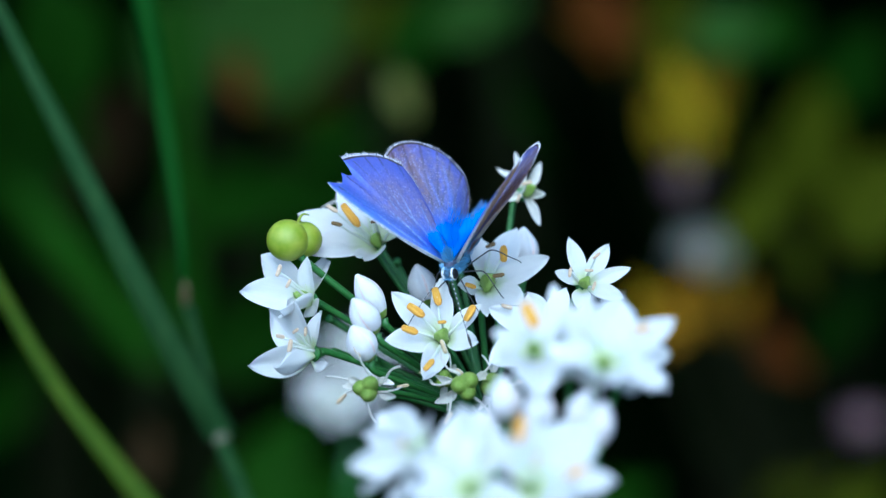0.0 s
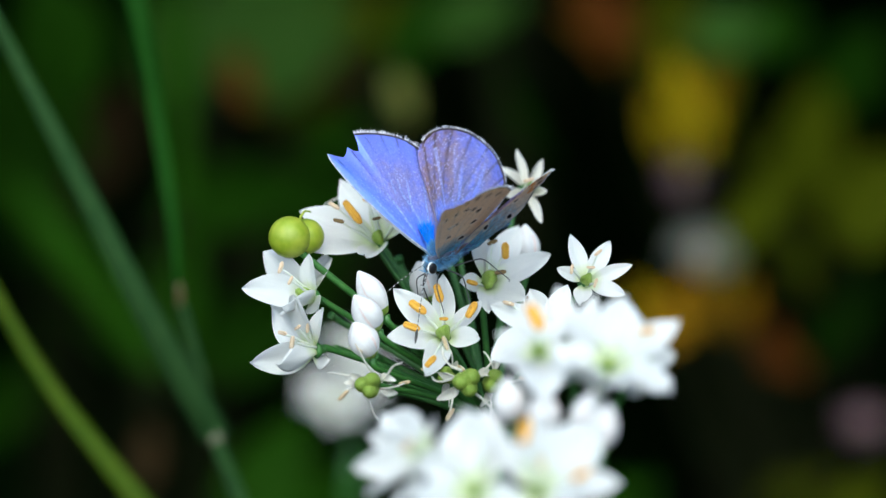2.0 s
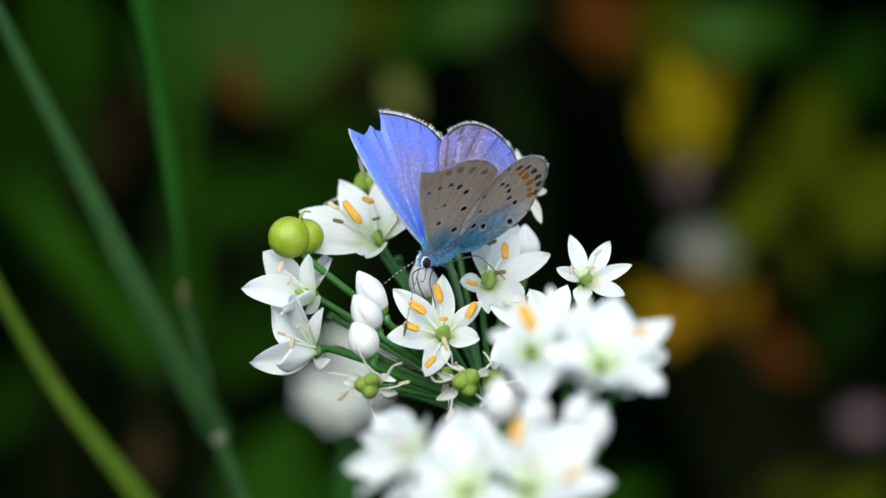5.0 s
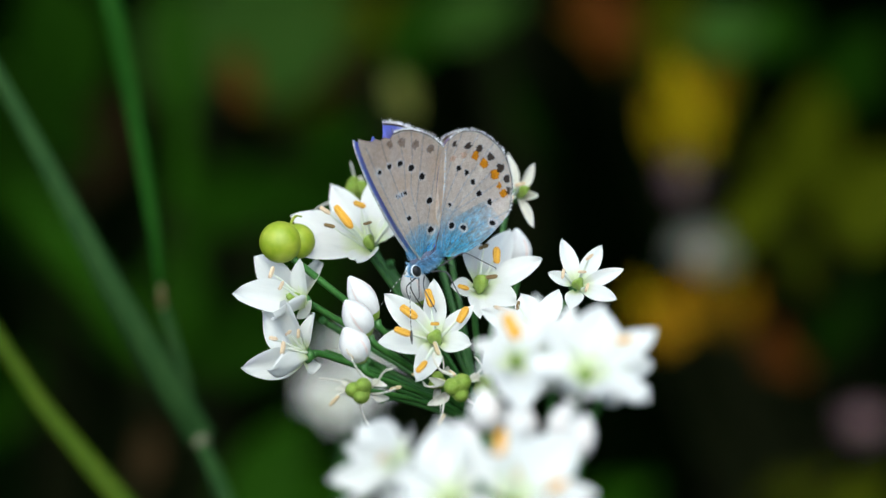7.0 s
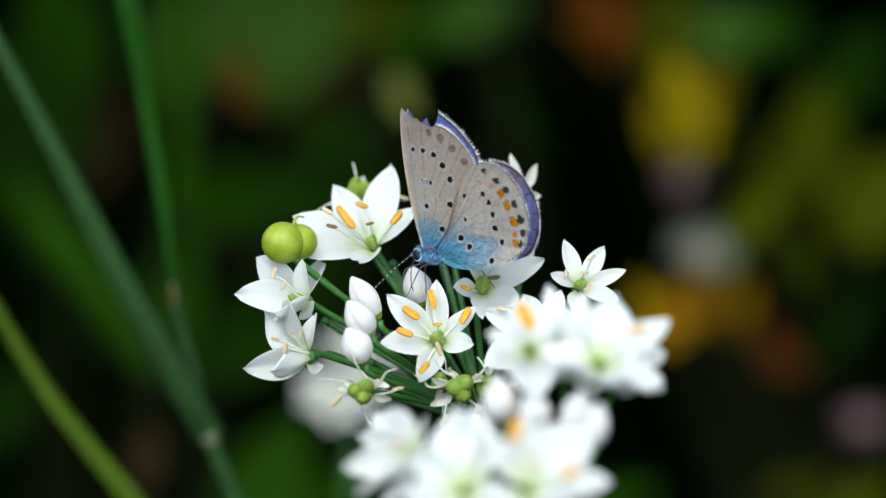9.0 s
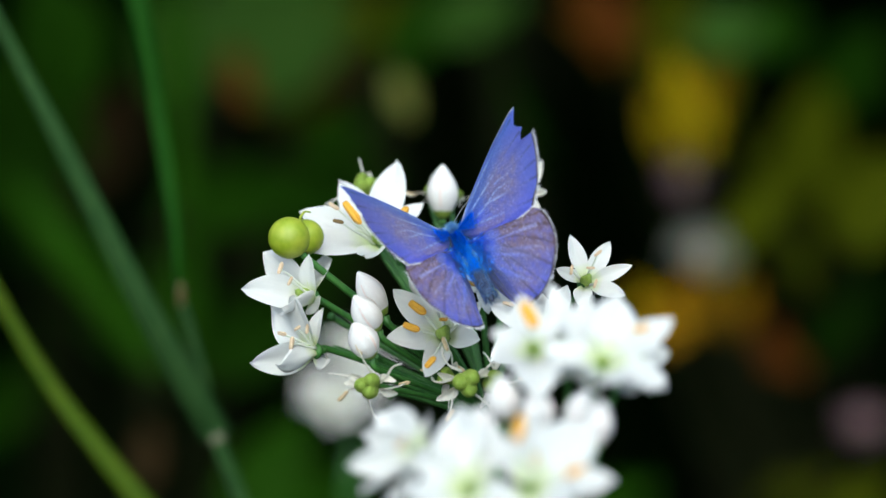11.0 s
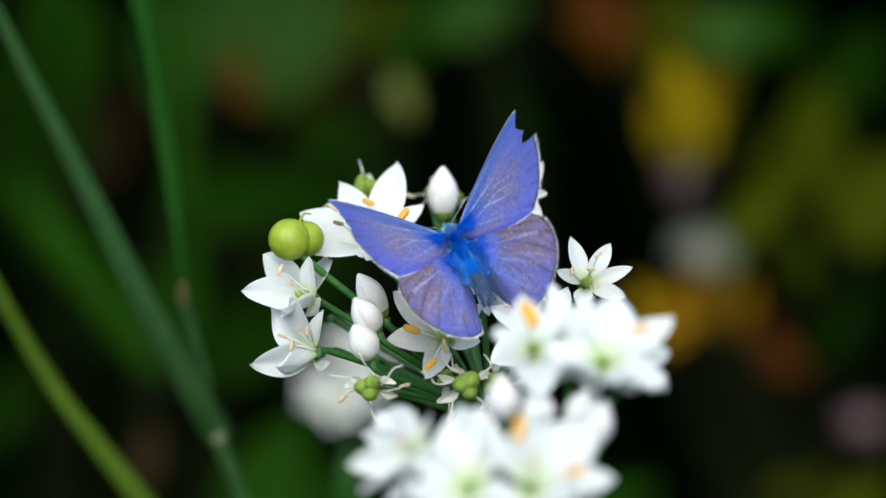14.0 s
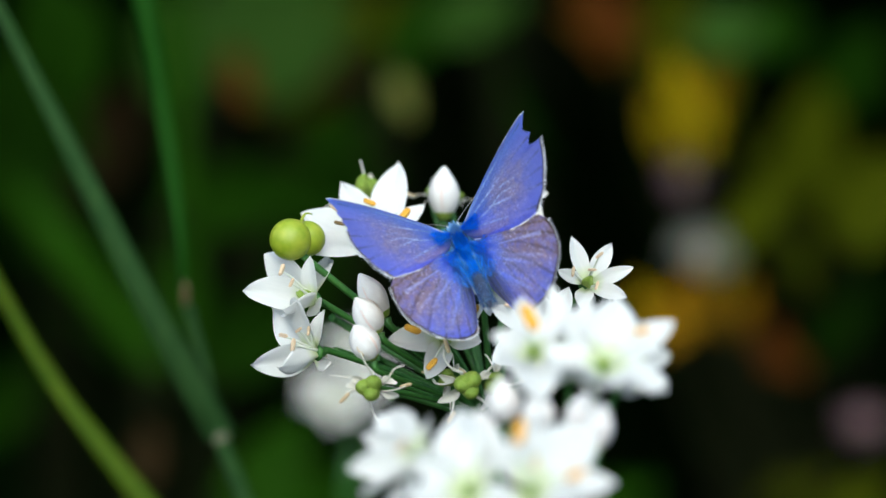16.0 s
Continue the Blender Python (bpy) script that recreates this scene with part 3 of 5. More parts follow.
main.bloom((0.2, -10, 0), (-0.05, 0.3, 0.95),
           [(-6.6, -10.2, 3), (-5.8, -4.7, -1), (-0.1, -3, -2), (4.7, -6.1, -1), (4.5, -10.3, 3.5), (-1.7, -13.7, 6)], 0.95,
           [((-2.9, -6.6, 1.5), "ripe", 2.1, -38), ((-3.6, -8.8, 3), "ripe", 1.8, -22), ((-0.5, -5, 0.5), "ripe", 2, -75), ((3.3, -6.9, 1.5), "ripe", 1.9, 62), ((0.1, -7.9, 3), "ripe", 0.9, 0), ((-1.4, -12.7, 6.5), "ripe", 1.5, 50)], 1, ovary=1.25)
main.bloom((5.2, -4.1, -7), (0.2, 0.45, 0.85),
           [(12.8, -0.7, -6), (9.7, -5.6, -2), (9, 3.2, -12), (4.6, 2.6, -12), (1.9, -3.8, -6), (5.4, -7.3, -1)], 0.9,
           [((7.3, -0.1, -6), "ripe", 1.9, 85), ((5.8, 0.9, -7), "spent", 1.2, 30), ((6.7, -2.6, -4), "spent", 1.3, 15), ((3.4, -3.8, -3), "ripe", 1.2, -15)], 2, ovary=1.3)
main.bloom((-7.5, 0.9, -11), (-0.1, 0.5, 0.85),
           [(-16.5, 5.1, -9), (-17.4, -0.1, -6), (-12.1, 7.7, -17), (-5.6, 11.1, -17), (-8.8, -1.8, -2), (-2.4, 6.1, -13)], 0.84,
           [((-10.6, 4.4, -7), "long", 3.3, -58), ((-8.8, 5.9, -10), "ripe", 1.4, -30), ((-4.7, 4.4, -8), "ripe", 1.8, 60), ((-12.8, 5.2, -7), "pale", 1.4, -40), ((-12.2, 3.4, -5), "spent", 1.2, -20), ((-7.8, 3.7, -7), "spent", 0.9, 15)], 3)
main.bloom((-15.3, -5.5, -4), (-0.65, 0.3, 0.6),
           [(-23, -4.1, 0), (-20.8, -0.1, -7), (-16.1, -0.7, -2), (-13.5, -0.7, -9), (-18.3, -7, 3), (-14.4, -7, -3)], 1.05,
           [((-18.8, -2, -1), "pale", 1.3, 80), ((-17.6, -3.5, 1), "pale", 1, 60)], 4)
main.bloom((-14.9, -11.6, 0), (-0.7, 0, 0.65),
           [(-20.6, -6.7, -2), (-16.8, -4.9, 2), (-22, -13, 3), (-14.1, -6.6, 1), (-18, -13.3, 6), (-13.9, -13.1, -2)], 1.1,
           [((-18.4, -9.5, 4), "pale", 1.3, -5), ((-17.3, -10.6, 4), "pale", 1.4, 70), ((-16.7, -8.9, 3), "pale", 1, 20), ((-15.6, -9, 2), "pale", 1, 80)], 5)
main.bloom((16.6, -3.7, -3), (0.1, 0.25, 0.95),
           [(14.9, 1.9, -5), (19.6, 1, -5), (22, -1.7, -2), (21.2, -5.3, 0), (15.9, -6.3, 1), (13, -2.2, -2)], 0.7,
           [((18, -0.3, -1), "pale", 1, 40), ((14.9, -2.2, 0), "pale", 1.1, 80), ((17.1, -2, 0), "pale", 0.9, 0), ((17.6, -3.8, 1), "pale", 1, 70)], 6)
main.bloom((10, 7.1, -17), (0.4, 0.3, 0.8),
           [(8.6, 12, -18), (11.8, 10.9, -18), (12.9, 6.8, -15), (11.6, 2.6, -13), (7.4, 6.2, -16), (6.7, 9.6, -20)], 0.42,
           [((10.2, 8.3, -13), "pale", 1.3, 20), ((9.2, 6.5, -13), "pale", 1, 60)], 7, True)
main.bloom((11.9, -9.1, 4), (0.05, 0.5, 0.85),
           [(14.5, -4.3, 1), (9.9, -4.4, 0), (5.3, -6.5, 4), (5.3, -13.1, 9), (11.2, -13.7, 11), (17.5, -8.6, 6)], 1,
           [((9.6, -5.8, 4), "spent", 1.1, 80), ((7.5, -6.1, 5), "pale", 1.2, -20), ((11.6, -7.9, 6), "spent", 0.8, 10)], 8)
main.bud((-7.2, -6.6, 0), (-0.5, 0.8, 0.2), 6.0, 0.82, 0, 0)
main.bud((-7.9, -8.3, 5), (-0.5, 0.72, 0.4), 5.2, 1.0, 40, 1)
main.bud((-8.5, -11.4, 5), (-0.4, 0.75, 0.45), 5, 1.1, 90, 1)
main.bud((9.7, -1.3, -14), (0.02, 0.95, 0.1), 5.4, 1.05, 20, 0)
main.bud((-1.9, -5.1, -10), (-0.25, 0.9, 0.2), 5, 1.05, 60, 0)
main.bud((0, 4.9, -22), (0, 0.95, 0.1), 6.5, 0.9, 10, 1)
main.pod((-8.3, -15.4, 6), (-0.25, 0.05, 0.95), 1.25, 30, 6, 40)
main.pod((2.7, -14.9, 6), (0.1, -0.15, 0.95), 1.35, 20, 5, 41)
main.pod((0.4, -14.4, 3), (-0.2, -0.2, 0.9), 0.9, 70, 4, 44)
main.pod((5.7, -15, 4), (0.4, -0.2, 0.85), 1.2, 50, 4, 42)
main.pod((-9.6, 7.1, -20), (0.1, 0.75, 0.5), 1.3, 170, 3, 57)
main.pod((2.0, 7.2, -24), (0.3, 0.8, 0.4), 0.45, 0, 4, 49)
main.pod((-1.5, 7.5, -23), (-0.1, 0.8, 0.4), 0.6, 0, 5, 46)


# stalks of the flowers on the far side of the head
for place, normal in (((-6.4, -8.6, -22), (-0.5, 0.7, 0.2)), ((-14.2, -7.2, -12), (-0.6, 0.4, 0.4)), ((-13.8, -11.4, -10), (-0.7, 0.2, 0.4)), ((-8.9, -12.2, -12), (-0.6, 0.3, 0.4)),
                      ((-3.1, -11.2, -16), (-0.4, 0.6, 0.2)), ((-5.8, 0.1, -22), (-0.3, 0.8, 0.2)), ((-8, -15.1, -8), (-0.7, 0.1, 0.4)), ((-7.5, -17.3, -10), (-0.7, -0.1, 0.3)),
                      ((2.4, -8.1, -18), (0, 0.8, 0.3)), ((8.3, -2, -24), (0.2, 0.8, 0.2))):
    add_pedicel(main.head, main.c, main.local(place), heading(*normal), 0.42)


def add_fruit(umbel, place, direction, radius):
    q = umbel.local(place)
    m = facing(q, heading(*direction))
    behind = m.to_3x3().inverted() @ heading(0.95, 0.05, -0.75)
    v, f = joined(ball(1.0, 0.98, 0.98, 32, 16), moved(ball(0.86, 0.86, 0.84, 28, 14), Matrix.Translation(0.95 * behind)),
                  tube(bezier([0.5 * behind + Vector((0, 0, 0.7)), 0.55 * behind + Vector((0, 0, 1.0)), 0.75 * behind + Vector((0, 0, 1.25)), 1.1 * behind + Vector((0, 0, 1.2))], 8), lambda s: 0.09 - 0.05 * s, 6))
    add_pedicel(umbel.head, umbel.c, q, heading(-0.5, 0.6, 0.1), 0.45)
    part("fruit", mesh_of("fruit", v, f, FRUIT), umbel.head, m @ Matrix.Scale(MM * radius, 4), "round yellow-green unripe fruit")


add_fruit(main, (-17.9, 1.5, -4), (0.1, 0.95, 0.3), 2.5)

C_FRONT = spot(12.1, -31.2, 36)
front = Umbel("white garlic chive umbel standing close in front of another", C_FRONT, (C_FRONT.x + 0.02, C_FRONT.y - 0.01, 0))
front.bloom((16, -11.8, 53), (0.1, 0.6, 0.8),
           [(23.5, -7.5, 51), (21.5, -12.8, 61), (15.6, -14.4, 65), (10.1, -10.1, 51), (12.8, -5.1, 45), (18.1, -5.4, 45)], 1.0,
           [((19.9, -8, 55), "ripe", 1.6, 20)], 11, ovary=0.7)
front.bloom((9.1, -10.6, 48), (-0.1, 0.55, 0.8),
           [(4.9, -8.2, 49), (5.3, -12.3, 55), (9.1, -13.1, 59), (12.7, -11.4, 55), (12, -6.5, 45), (8.2, -5.2, 42)], 1.0,
           [((8.6, -6.7, 52), "ripe", 3, -68)], 12, ovary=0.7)
front.bloom((8.4, -23.5, 69), (0.1, 0.35, 0.9),
           [(16.4, -22.2, 72), (14.6, -16.6, 61), (12.2, -25, 79), (5.7, -26.6, 79), (4.7, -18.4, 65), (9.1, -16.8, 61)], 1.0,
           [((7.2, -17.5, 69), "ripe", 2.4, 80), ((12.5, -21.4, 74), "ripe", 1.9, 30), ((8.8, -20.4, 72), "pale", 1.4, 70)], 13, ovary=0.7)
front.bloom((2.3, -23.6, 68), (-0.15, 0.3, 0.9),
           [(0.7, -15.4, 59), (-3.4, -19.9, 68), (-4.2, -24.5, 74), (5, -17.5, 62), (6.6, -25.2, 77), (-0.2, -27.4, 79)], 1.0,
           [], 14, ovary=0.7)
front.bloom((-2.1, -20.5, 58), (-0.7, 0.2, 0.6),
           [(-9.8, -21.5, 61), (-8.7, -18.6, 55), (-6.8, -16.7, 49), (-8.3, -24.1, 65), (-4.5, -24.2, 71), (-1.9, -16.6, 52)], 0.9,
           [((-4.4, -19.2, 65), "pale", 1.5, 30)], 15, ovary=0.7)
front.bloom((13, -10.8, 45), (0.0, 0.6, 0.7),
           [(15.2, -4.7, 42), (17.8, -7, 44), (16, -14.4, 52), (10.5, -14.4, 52), (8.3, -8.8, 44), (11, -4.2, 40)], 0.85,
           [], 16, ovary=0.7)
front.bloom((19.7, -11.7, 47), (0.4, 0.5, 0.7),
           [(23.2, -10.5, 47), (21, -14.3, 56), (17.2, -14.8, 56), (16, -9.4, 45), (17.8, -7.6, 42), (21.7, -7.1, 42)], 0.85,
           [], 17, ovary=0.7)
front.bud((9.5, -17.8, 56), (-0.1, 0.9, 0.3), 5, 1.05, 0, 0)
front.bud((13.6, -18, 56), (0.15, 0.9, 0.3), 5.2, 1.05, 50, 1)
front.bud((6.1, -16.7, 53), (-0.1, 0.9, 0.3), 5.2, 1.1, 80, 0)
front.bud((15.2, -18.9, 60), (0.15, 0.9, 0.2), 5.0, 0.8, 20, 0)
front.bud((3.8, -19.5, 55), (-0.1, 0.9, 0.3), 4.8, 1.05, 80, 0)

C_BACK = spot(-17.2, -39.5, -306)
rear = Umbel("white garlic chive umbel lower down behind the others", C_BACK, (C_BACK.x - 0.02, C_BACK.y + 0.02, 0))
rear.plain((-21.8, -27.6, -280), (-0.4, 0.4, 0.75), 5.6, 25, 0, "pale", 21)
rear.plain((-20, -29.6, -280), (0, 0.4, 0.9), 5.6, 25, 20, "pale", 22)
rear.plain((-13.9, -24.8, -286), (0.1, 0.7, 0.6), 5.6, 25, 40, "pale", 23)
rear.plain((-17.2, -27, -284), (0.3, 0.4, 0.8), 5.8, 25, 10, "pale", 24)
rear.plain((-18.2, -19.6, -290), (0, 0.6, 0.8), 5, 25, 30, "pale", 25)


# ---- butterfly ----
def smooth_line(points, count):
    return [(p.x, p.y) for p in bezier([(a, b, 0) for a, b in points], count)]


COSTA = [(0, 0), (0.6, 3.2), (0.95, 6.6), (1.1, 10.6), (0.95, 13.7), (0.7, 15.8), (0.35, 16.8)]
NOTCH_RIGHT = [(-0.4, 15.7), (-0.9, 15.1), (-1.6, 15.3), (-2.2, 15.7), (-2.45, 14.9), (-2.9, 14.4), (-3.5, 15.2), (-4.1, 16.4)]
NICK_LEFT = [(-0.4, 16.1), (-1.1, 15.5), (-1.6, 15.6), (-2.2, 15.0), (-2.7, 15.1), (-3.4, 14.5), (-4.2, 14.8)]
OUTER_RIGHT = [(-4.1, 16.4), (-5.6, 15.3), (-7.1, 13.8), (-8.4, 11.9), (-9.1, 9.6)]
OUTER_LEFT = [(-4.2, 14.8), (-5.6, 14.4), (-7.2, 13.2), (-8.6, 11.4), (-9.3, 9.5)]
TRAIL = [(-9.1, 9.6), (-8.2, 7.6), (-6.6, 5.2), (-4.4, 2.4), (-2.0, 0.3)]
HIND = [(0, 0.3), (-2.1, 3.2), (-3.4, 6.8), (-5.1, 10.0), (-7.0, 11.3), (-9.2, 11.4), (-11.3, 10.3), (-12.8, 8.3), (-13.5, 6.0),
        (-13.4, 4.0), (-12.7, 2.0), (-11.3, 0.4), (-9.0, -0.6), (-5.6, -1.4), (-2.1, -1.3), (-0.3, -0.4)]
FORE_SPOTS = [(-0.3, 11.8, 0.3), (-1.8, 11.7, 0.36), (-3.2, 11.2, 0.38), (-4.3, 9.9, 0.42), (-5.1, 8.3, 0.42), (-1.2, 5.0, 0.32),
              (-4.6, 5.3, 0.42), (-3.0, 2.3, 0.42), (-1.1, 8.05, 0.26), (-1.45, 7.95, 0.28), (-1.8, 7.9, 0.28), (-2.15, 7.8, 0.24)]
FORE_LUNULES = [(-4.6, 13.2, 0.5), (-6.1, 12.0, 0.5), (-7.6, 10.5, 0.5), (-3.1, 13.9, 0.4)]
HIND_SPOTS = [(-3.5, 1.9, 0.38), (-4.8, 1.0, 0.34), (-8.3, -0.1, 0.38), (-4.5, 7.0, 0.32), (-7.1, 7.5, 0.36), (-7.9, 6.6, 0.36),
              (-8.3, 5.2, 0.38), (-8.5, 3.6, 0.4), (-9.4, 2.1, 0.4), (-4.3, 4.2, 0.22)]
HIND_LUNULES = [(-7.6, 10.4, 0.34), (-9.3, 9.4, 0.42), (-10.5, 8.5, 0.45), (-11.5, 6.9, 0.5), (-12.3, 5.1, 0.55), (-12.5, 3.5, 0.45), (-12.2, 2.2, 0.42)]
HIND_ORANGE = [(-6.8, 9.0, 0.4), (-8.4, 8.7, 0.42), (-9.8, 7.9, 0.5), (-10.5, 6.5, 0.56), (-11.3, 4.7, 0.62), (-11.3, 3.2, 0.35), (-11.5, 2.1, 0.52)]
VIOLET, BLUE, AZURE = np.array((0.34, 0.4, 1.0)), np.array((0.12, 0.32, 1.0)), np.array((0.02, 0.38, 1.0))
DUSK, GREY, TAN = np.array((0.36, 0.28, 0.27)), np.array((0.93, 0.89, 0.85)), np.array((0.64, 0.5, 0.36))
BLACK, WHITE, ORANGE = np.array((0.012, 0.01, 0.01)), np.array((0.8, 0.79, 0.77)), np.array((1.0, 0.4, 0.015))
TEAL = np.array((0.06, 0.55, 0.86))
BROWN = np.array((0.05, 0.03, 0.02))


FORE_VEINS = [[(0, 0.5), (0.2, 5), (0.15, 10), (-0.1, 15.3)], [(0, 0.5), (-0.9, 5), (-1.4, 8.2), (-1.7, 12), (-2.2, 15)],
              [(-2.3, 7.9), (-3.7, 11), (-4.8, 15)], [(-0.4, 0.5), (-2.2, 4.2), (-3.0, 7.6), (-5.0, 11), (-6.4, 14)],
              [(-2.5, 5.4), (-5.0, 8.8), (-7.7, 12.6)], [(-0.6, 0.4), (-3.2, 3.4), (-6.4, 7.2), (-8.8, 10.3)]]
HIND_VEINS = [[(-0.3, 0.4), (-2.6, 4.6), (-5.2, 8.6), (-7.0, 11.2)], [(-2.6, 4.6), (-6.0, 8.2), (-9.2, 11.3)], [(-0.4, 0.3), (-3.4, 4.2), (-7.6, 7.8), (-11.3, 10.2)],
              [(-3.4, 4.2), (-4.4, 3.2)], [(-4.0, 3.7), (-8.4, 6.2), (-12.8, 8.2)], [(-0.5, 0.2), (-4.4, 3.2), (-9.0, 4.6), (-13.4, 5.8)],
              [(-4.4, 3.2), (-8.8, 3.4), (-13.3, 3.8)], [(-0.5, 0.1), (-5.0, 1.6), (-9.0, 1.9), (-12.6, 1.9)], [(-0.5, -0.1), (-5.2, 0.4), (-9.4, 0.2), (-11.2, 0.3)],
              [(-0.5, -0.3), (-4.0, -0.7), (-8.8, -0.6)]]


def segments(lines, per=8):
    """Line pieces as two arrays of ends."""
    a, b = [], []
    for line in lines:
        p = smooth_line(line, per * (len(line) - 1))
        a += p[:-1]
        b += p[1:]
    return np.array(a), np.array(b)


def distance(pieces, x, y):
    a, b = pieces
    d = b - a
    p = np.array((x, y)) - a
    t = np.clip((p * d).sum(1) / (d * d).sum(1), 0, 1)
    q = p - d * t[:, None]
    return math.sqrt(float((q * q).sum(1).min()))


VEINS = (segments(FORE_VEINS), segments(HIND_VEINS))
HIND_COSTA = segments([HIND[:6]])
FORE_COSTA = segments([COSTA])


def upper_colour(a, b, r, edge, hind, outline):
    """Colour of the upper side and how whole its scales are: r 0..1 from the root to the margin, edge: mm to the outer margin."""
    n1 = noise.noise((a * 0.35, b * 0.35, 3.0 + hind))
    n2 = noise.noise((a * 1.6, b * 1.6, 9.0))
    n3 = noise.noise((a * 5.0, b * 5.0, 4.0))
    turn = math.atan2(-a, b + (1.5 if hind else 0.0))
    ray = noise.noise((turn * 16, r * 1.1, 6.0 + hind))
    c = BLUE + (VIOLET - BLUE) * min(max(r * 1.1 + 0.3 * n1, 0), 1)
    if hind:
        worn = math.exp(-((r - 0.6) / 0.34) ** 4) * (0.9 + 0.4 * n1 + 0.3 * n2 + 0.35 * n3 + 0.6 * ray)
        worn *= min(1.0, 0.6 + 0.1 * max(b, 0))
    else:
        worn = math.exp(-((r - 0.5) / 0.32) ** 4) * (0.88 + 0.45 * n1 + 0.3 * n2 + 0.35 * n3)
    worn = min(max(worn, 0), 0.94)
    c = c + (DUSK - c) * worn
    whole = 0.97 - (0.72 if hind else 0.58) * worn
    root = math.exp(-(r / (0.38 if hind else 0.3)) ** 2) * min(1.0, 0.8 + 0.8 * ray)
    if hind:
        root = max(root, 0.85 * math.exp(-(r / 0.72) ** 4) * min(1.0, max(0.0, 0.25 + 1.7 * ray)) * min(1.0, max(0.0, 1.3 - 0.16 * b)))
    c = c + (AZURE - c) * root
    whole += (1 - whole) * root
    gap = distance(VEINS[hind], a, b)
    lead = distance(FORE_COSTA, a, b)
    if not hind:
        band = 0.95 * max(0.0, 1 - lead / 2.4) ** 0.8
        c = c + (np.array((0.02, 0.36, 1.0)) - c) * band
        whole += (1 - whole) * band
    if gap < 0.17:
        pale = np.array((0.38, 0.52, 0.95)) if r < 0.72 else np.array((0.05, 0.05, 0.12))
        along = (0.85 if not hind else 0.35) * (1 - max(0, r - 0.5) / 0.22) if r < 0.72 else min(0.9, 4.0 * (r - 0.74))
        k = max(along, 0) * min(1, 1.7 * (1 - gap / 0.17)) * min(1, r * 4)
        c = c + (pale - c) * k
        whole *= 1 - 0.8 * k
    if hind:
        rim = distance(HIND_COSTA, a, b)
        if rim < 4.6:
            k = 0.95 * (1 - rim / 4.6) ** 0.4 * min(1, max(0, (r - 0.2) * 3)) * (0.85 + 0.5 * n2)
            k = min(max(k, 0), 0.95)
            c = c + (np.array((0.27, 0.16, 0.11)) - c) * k
            whole *= 1 - 0.85 * k
        if r > 0.4 and gap < 0.26:
            k = 0.55 * (1 - gap / 0.26)
            c, whole = c * (1 - k), whole * (1 - 0.6 * k)
    if not hind and lead < 0.26:
        k = min(1, 1.8 * (1 - lead / 0.26))
        c = c + (np.array((0.72, 0.77, 0.82)) - c) * k
        whole *= 1 - k
    if edge < 0.34:
        c, whole = c + (BLACK - c) * 0.94, 0.0
    elif edge < 1.1 and hind:
        k = 0.5 * max(0.0, 1 - abs(edge - 0.75) / 0.35) * max(0.0, math.sin(turn * 24) ** 2)
        c, whole = c * (1 - k), whole * (1 - k)
    if hind and 0.3 < r < 0.85 and ray > 0.18:
        c = c + (np.array((0.46, 0.52, 0.98)) - c) * min(0.6, 2.5 * (ray - 0.18))
    if n3 > 0.42 and edge > 0.5:
        c = c + (np.array((0.7, 0.74, 0.98)) - c) * 0.5
    c = np.clip(c * (1.12 + 0.28 * n2 + 0.8 * n3), 0, 1)
    return (*c, min(max(whole * (1 + 0.25 * n3), 0.0), 1.0))


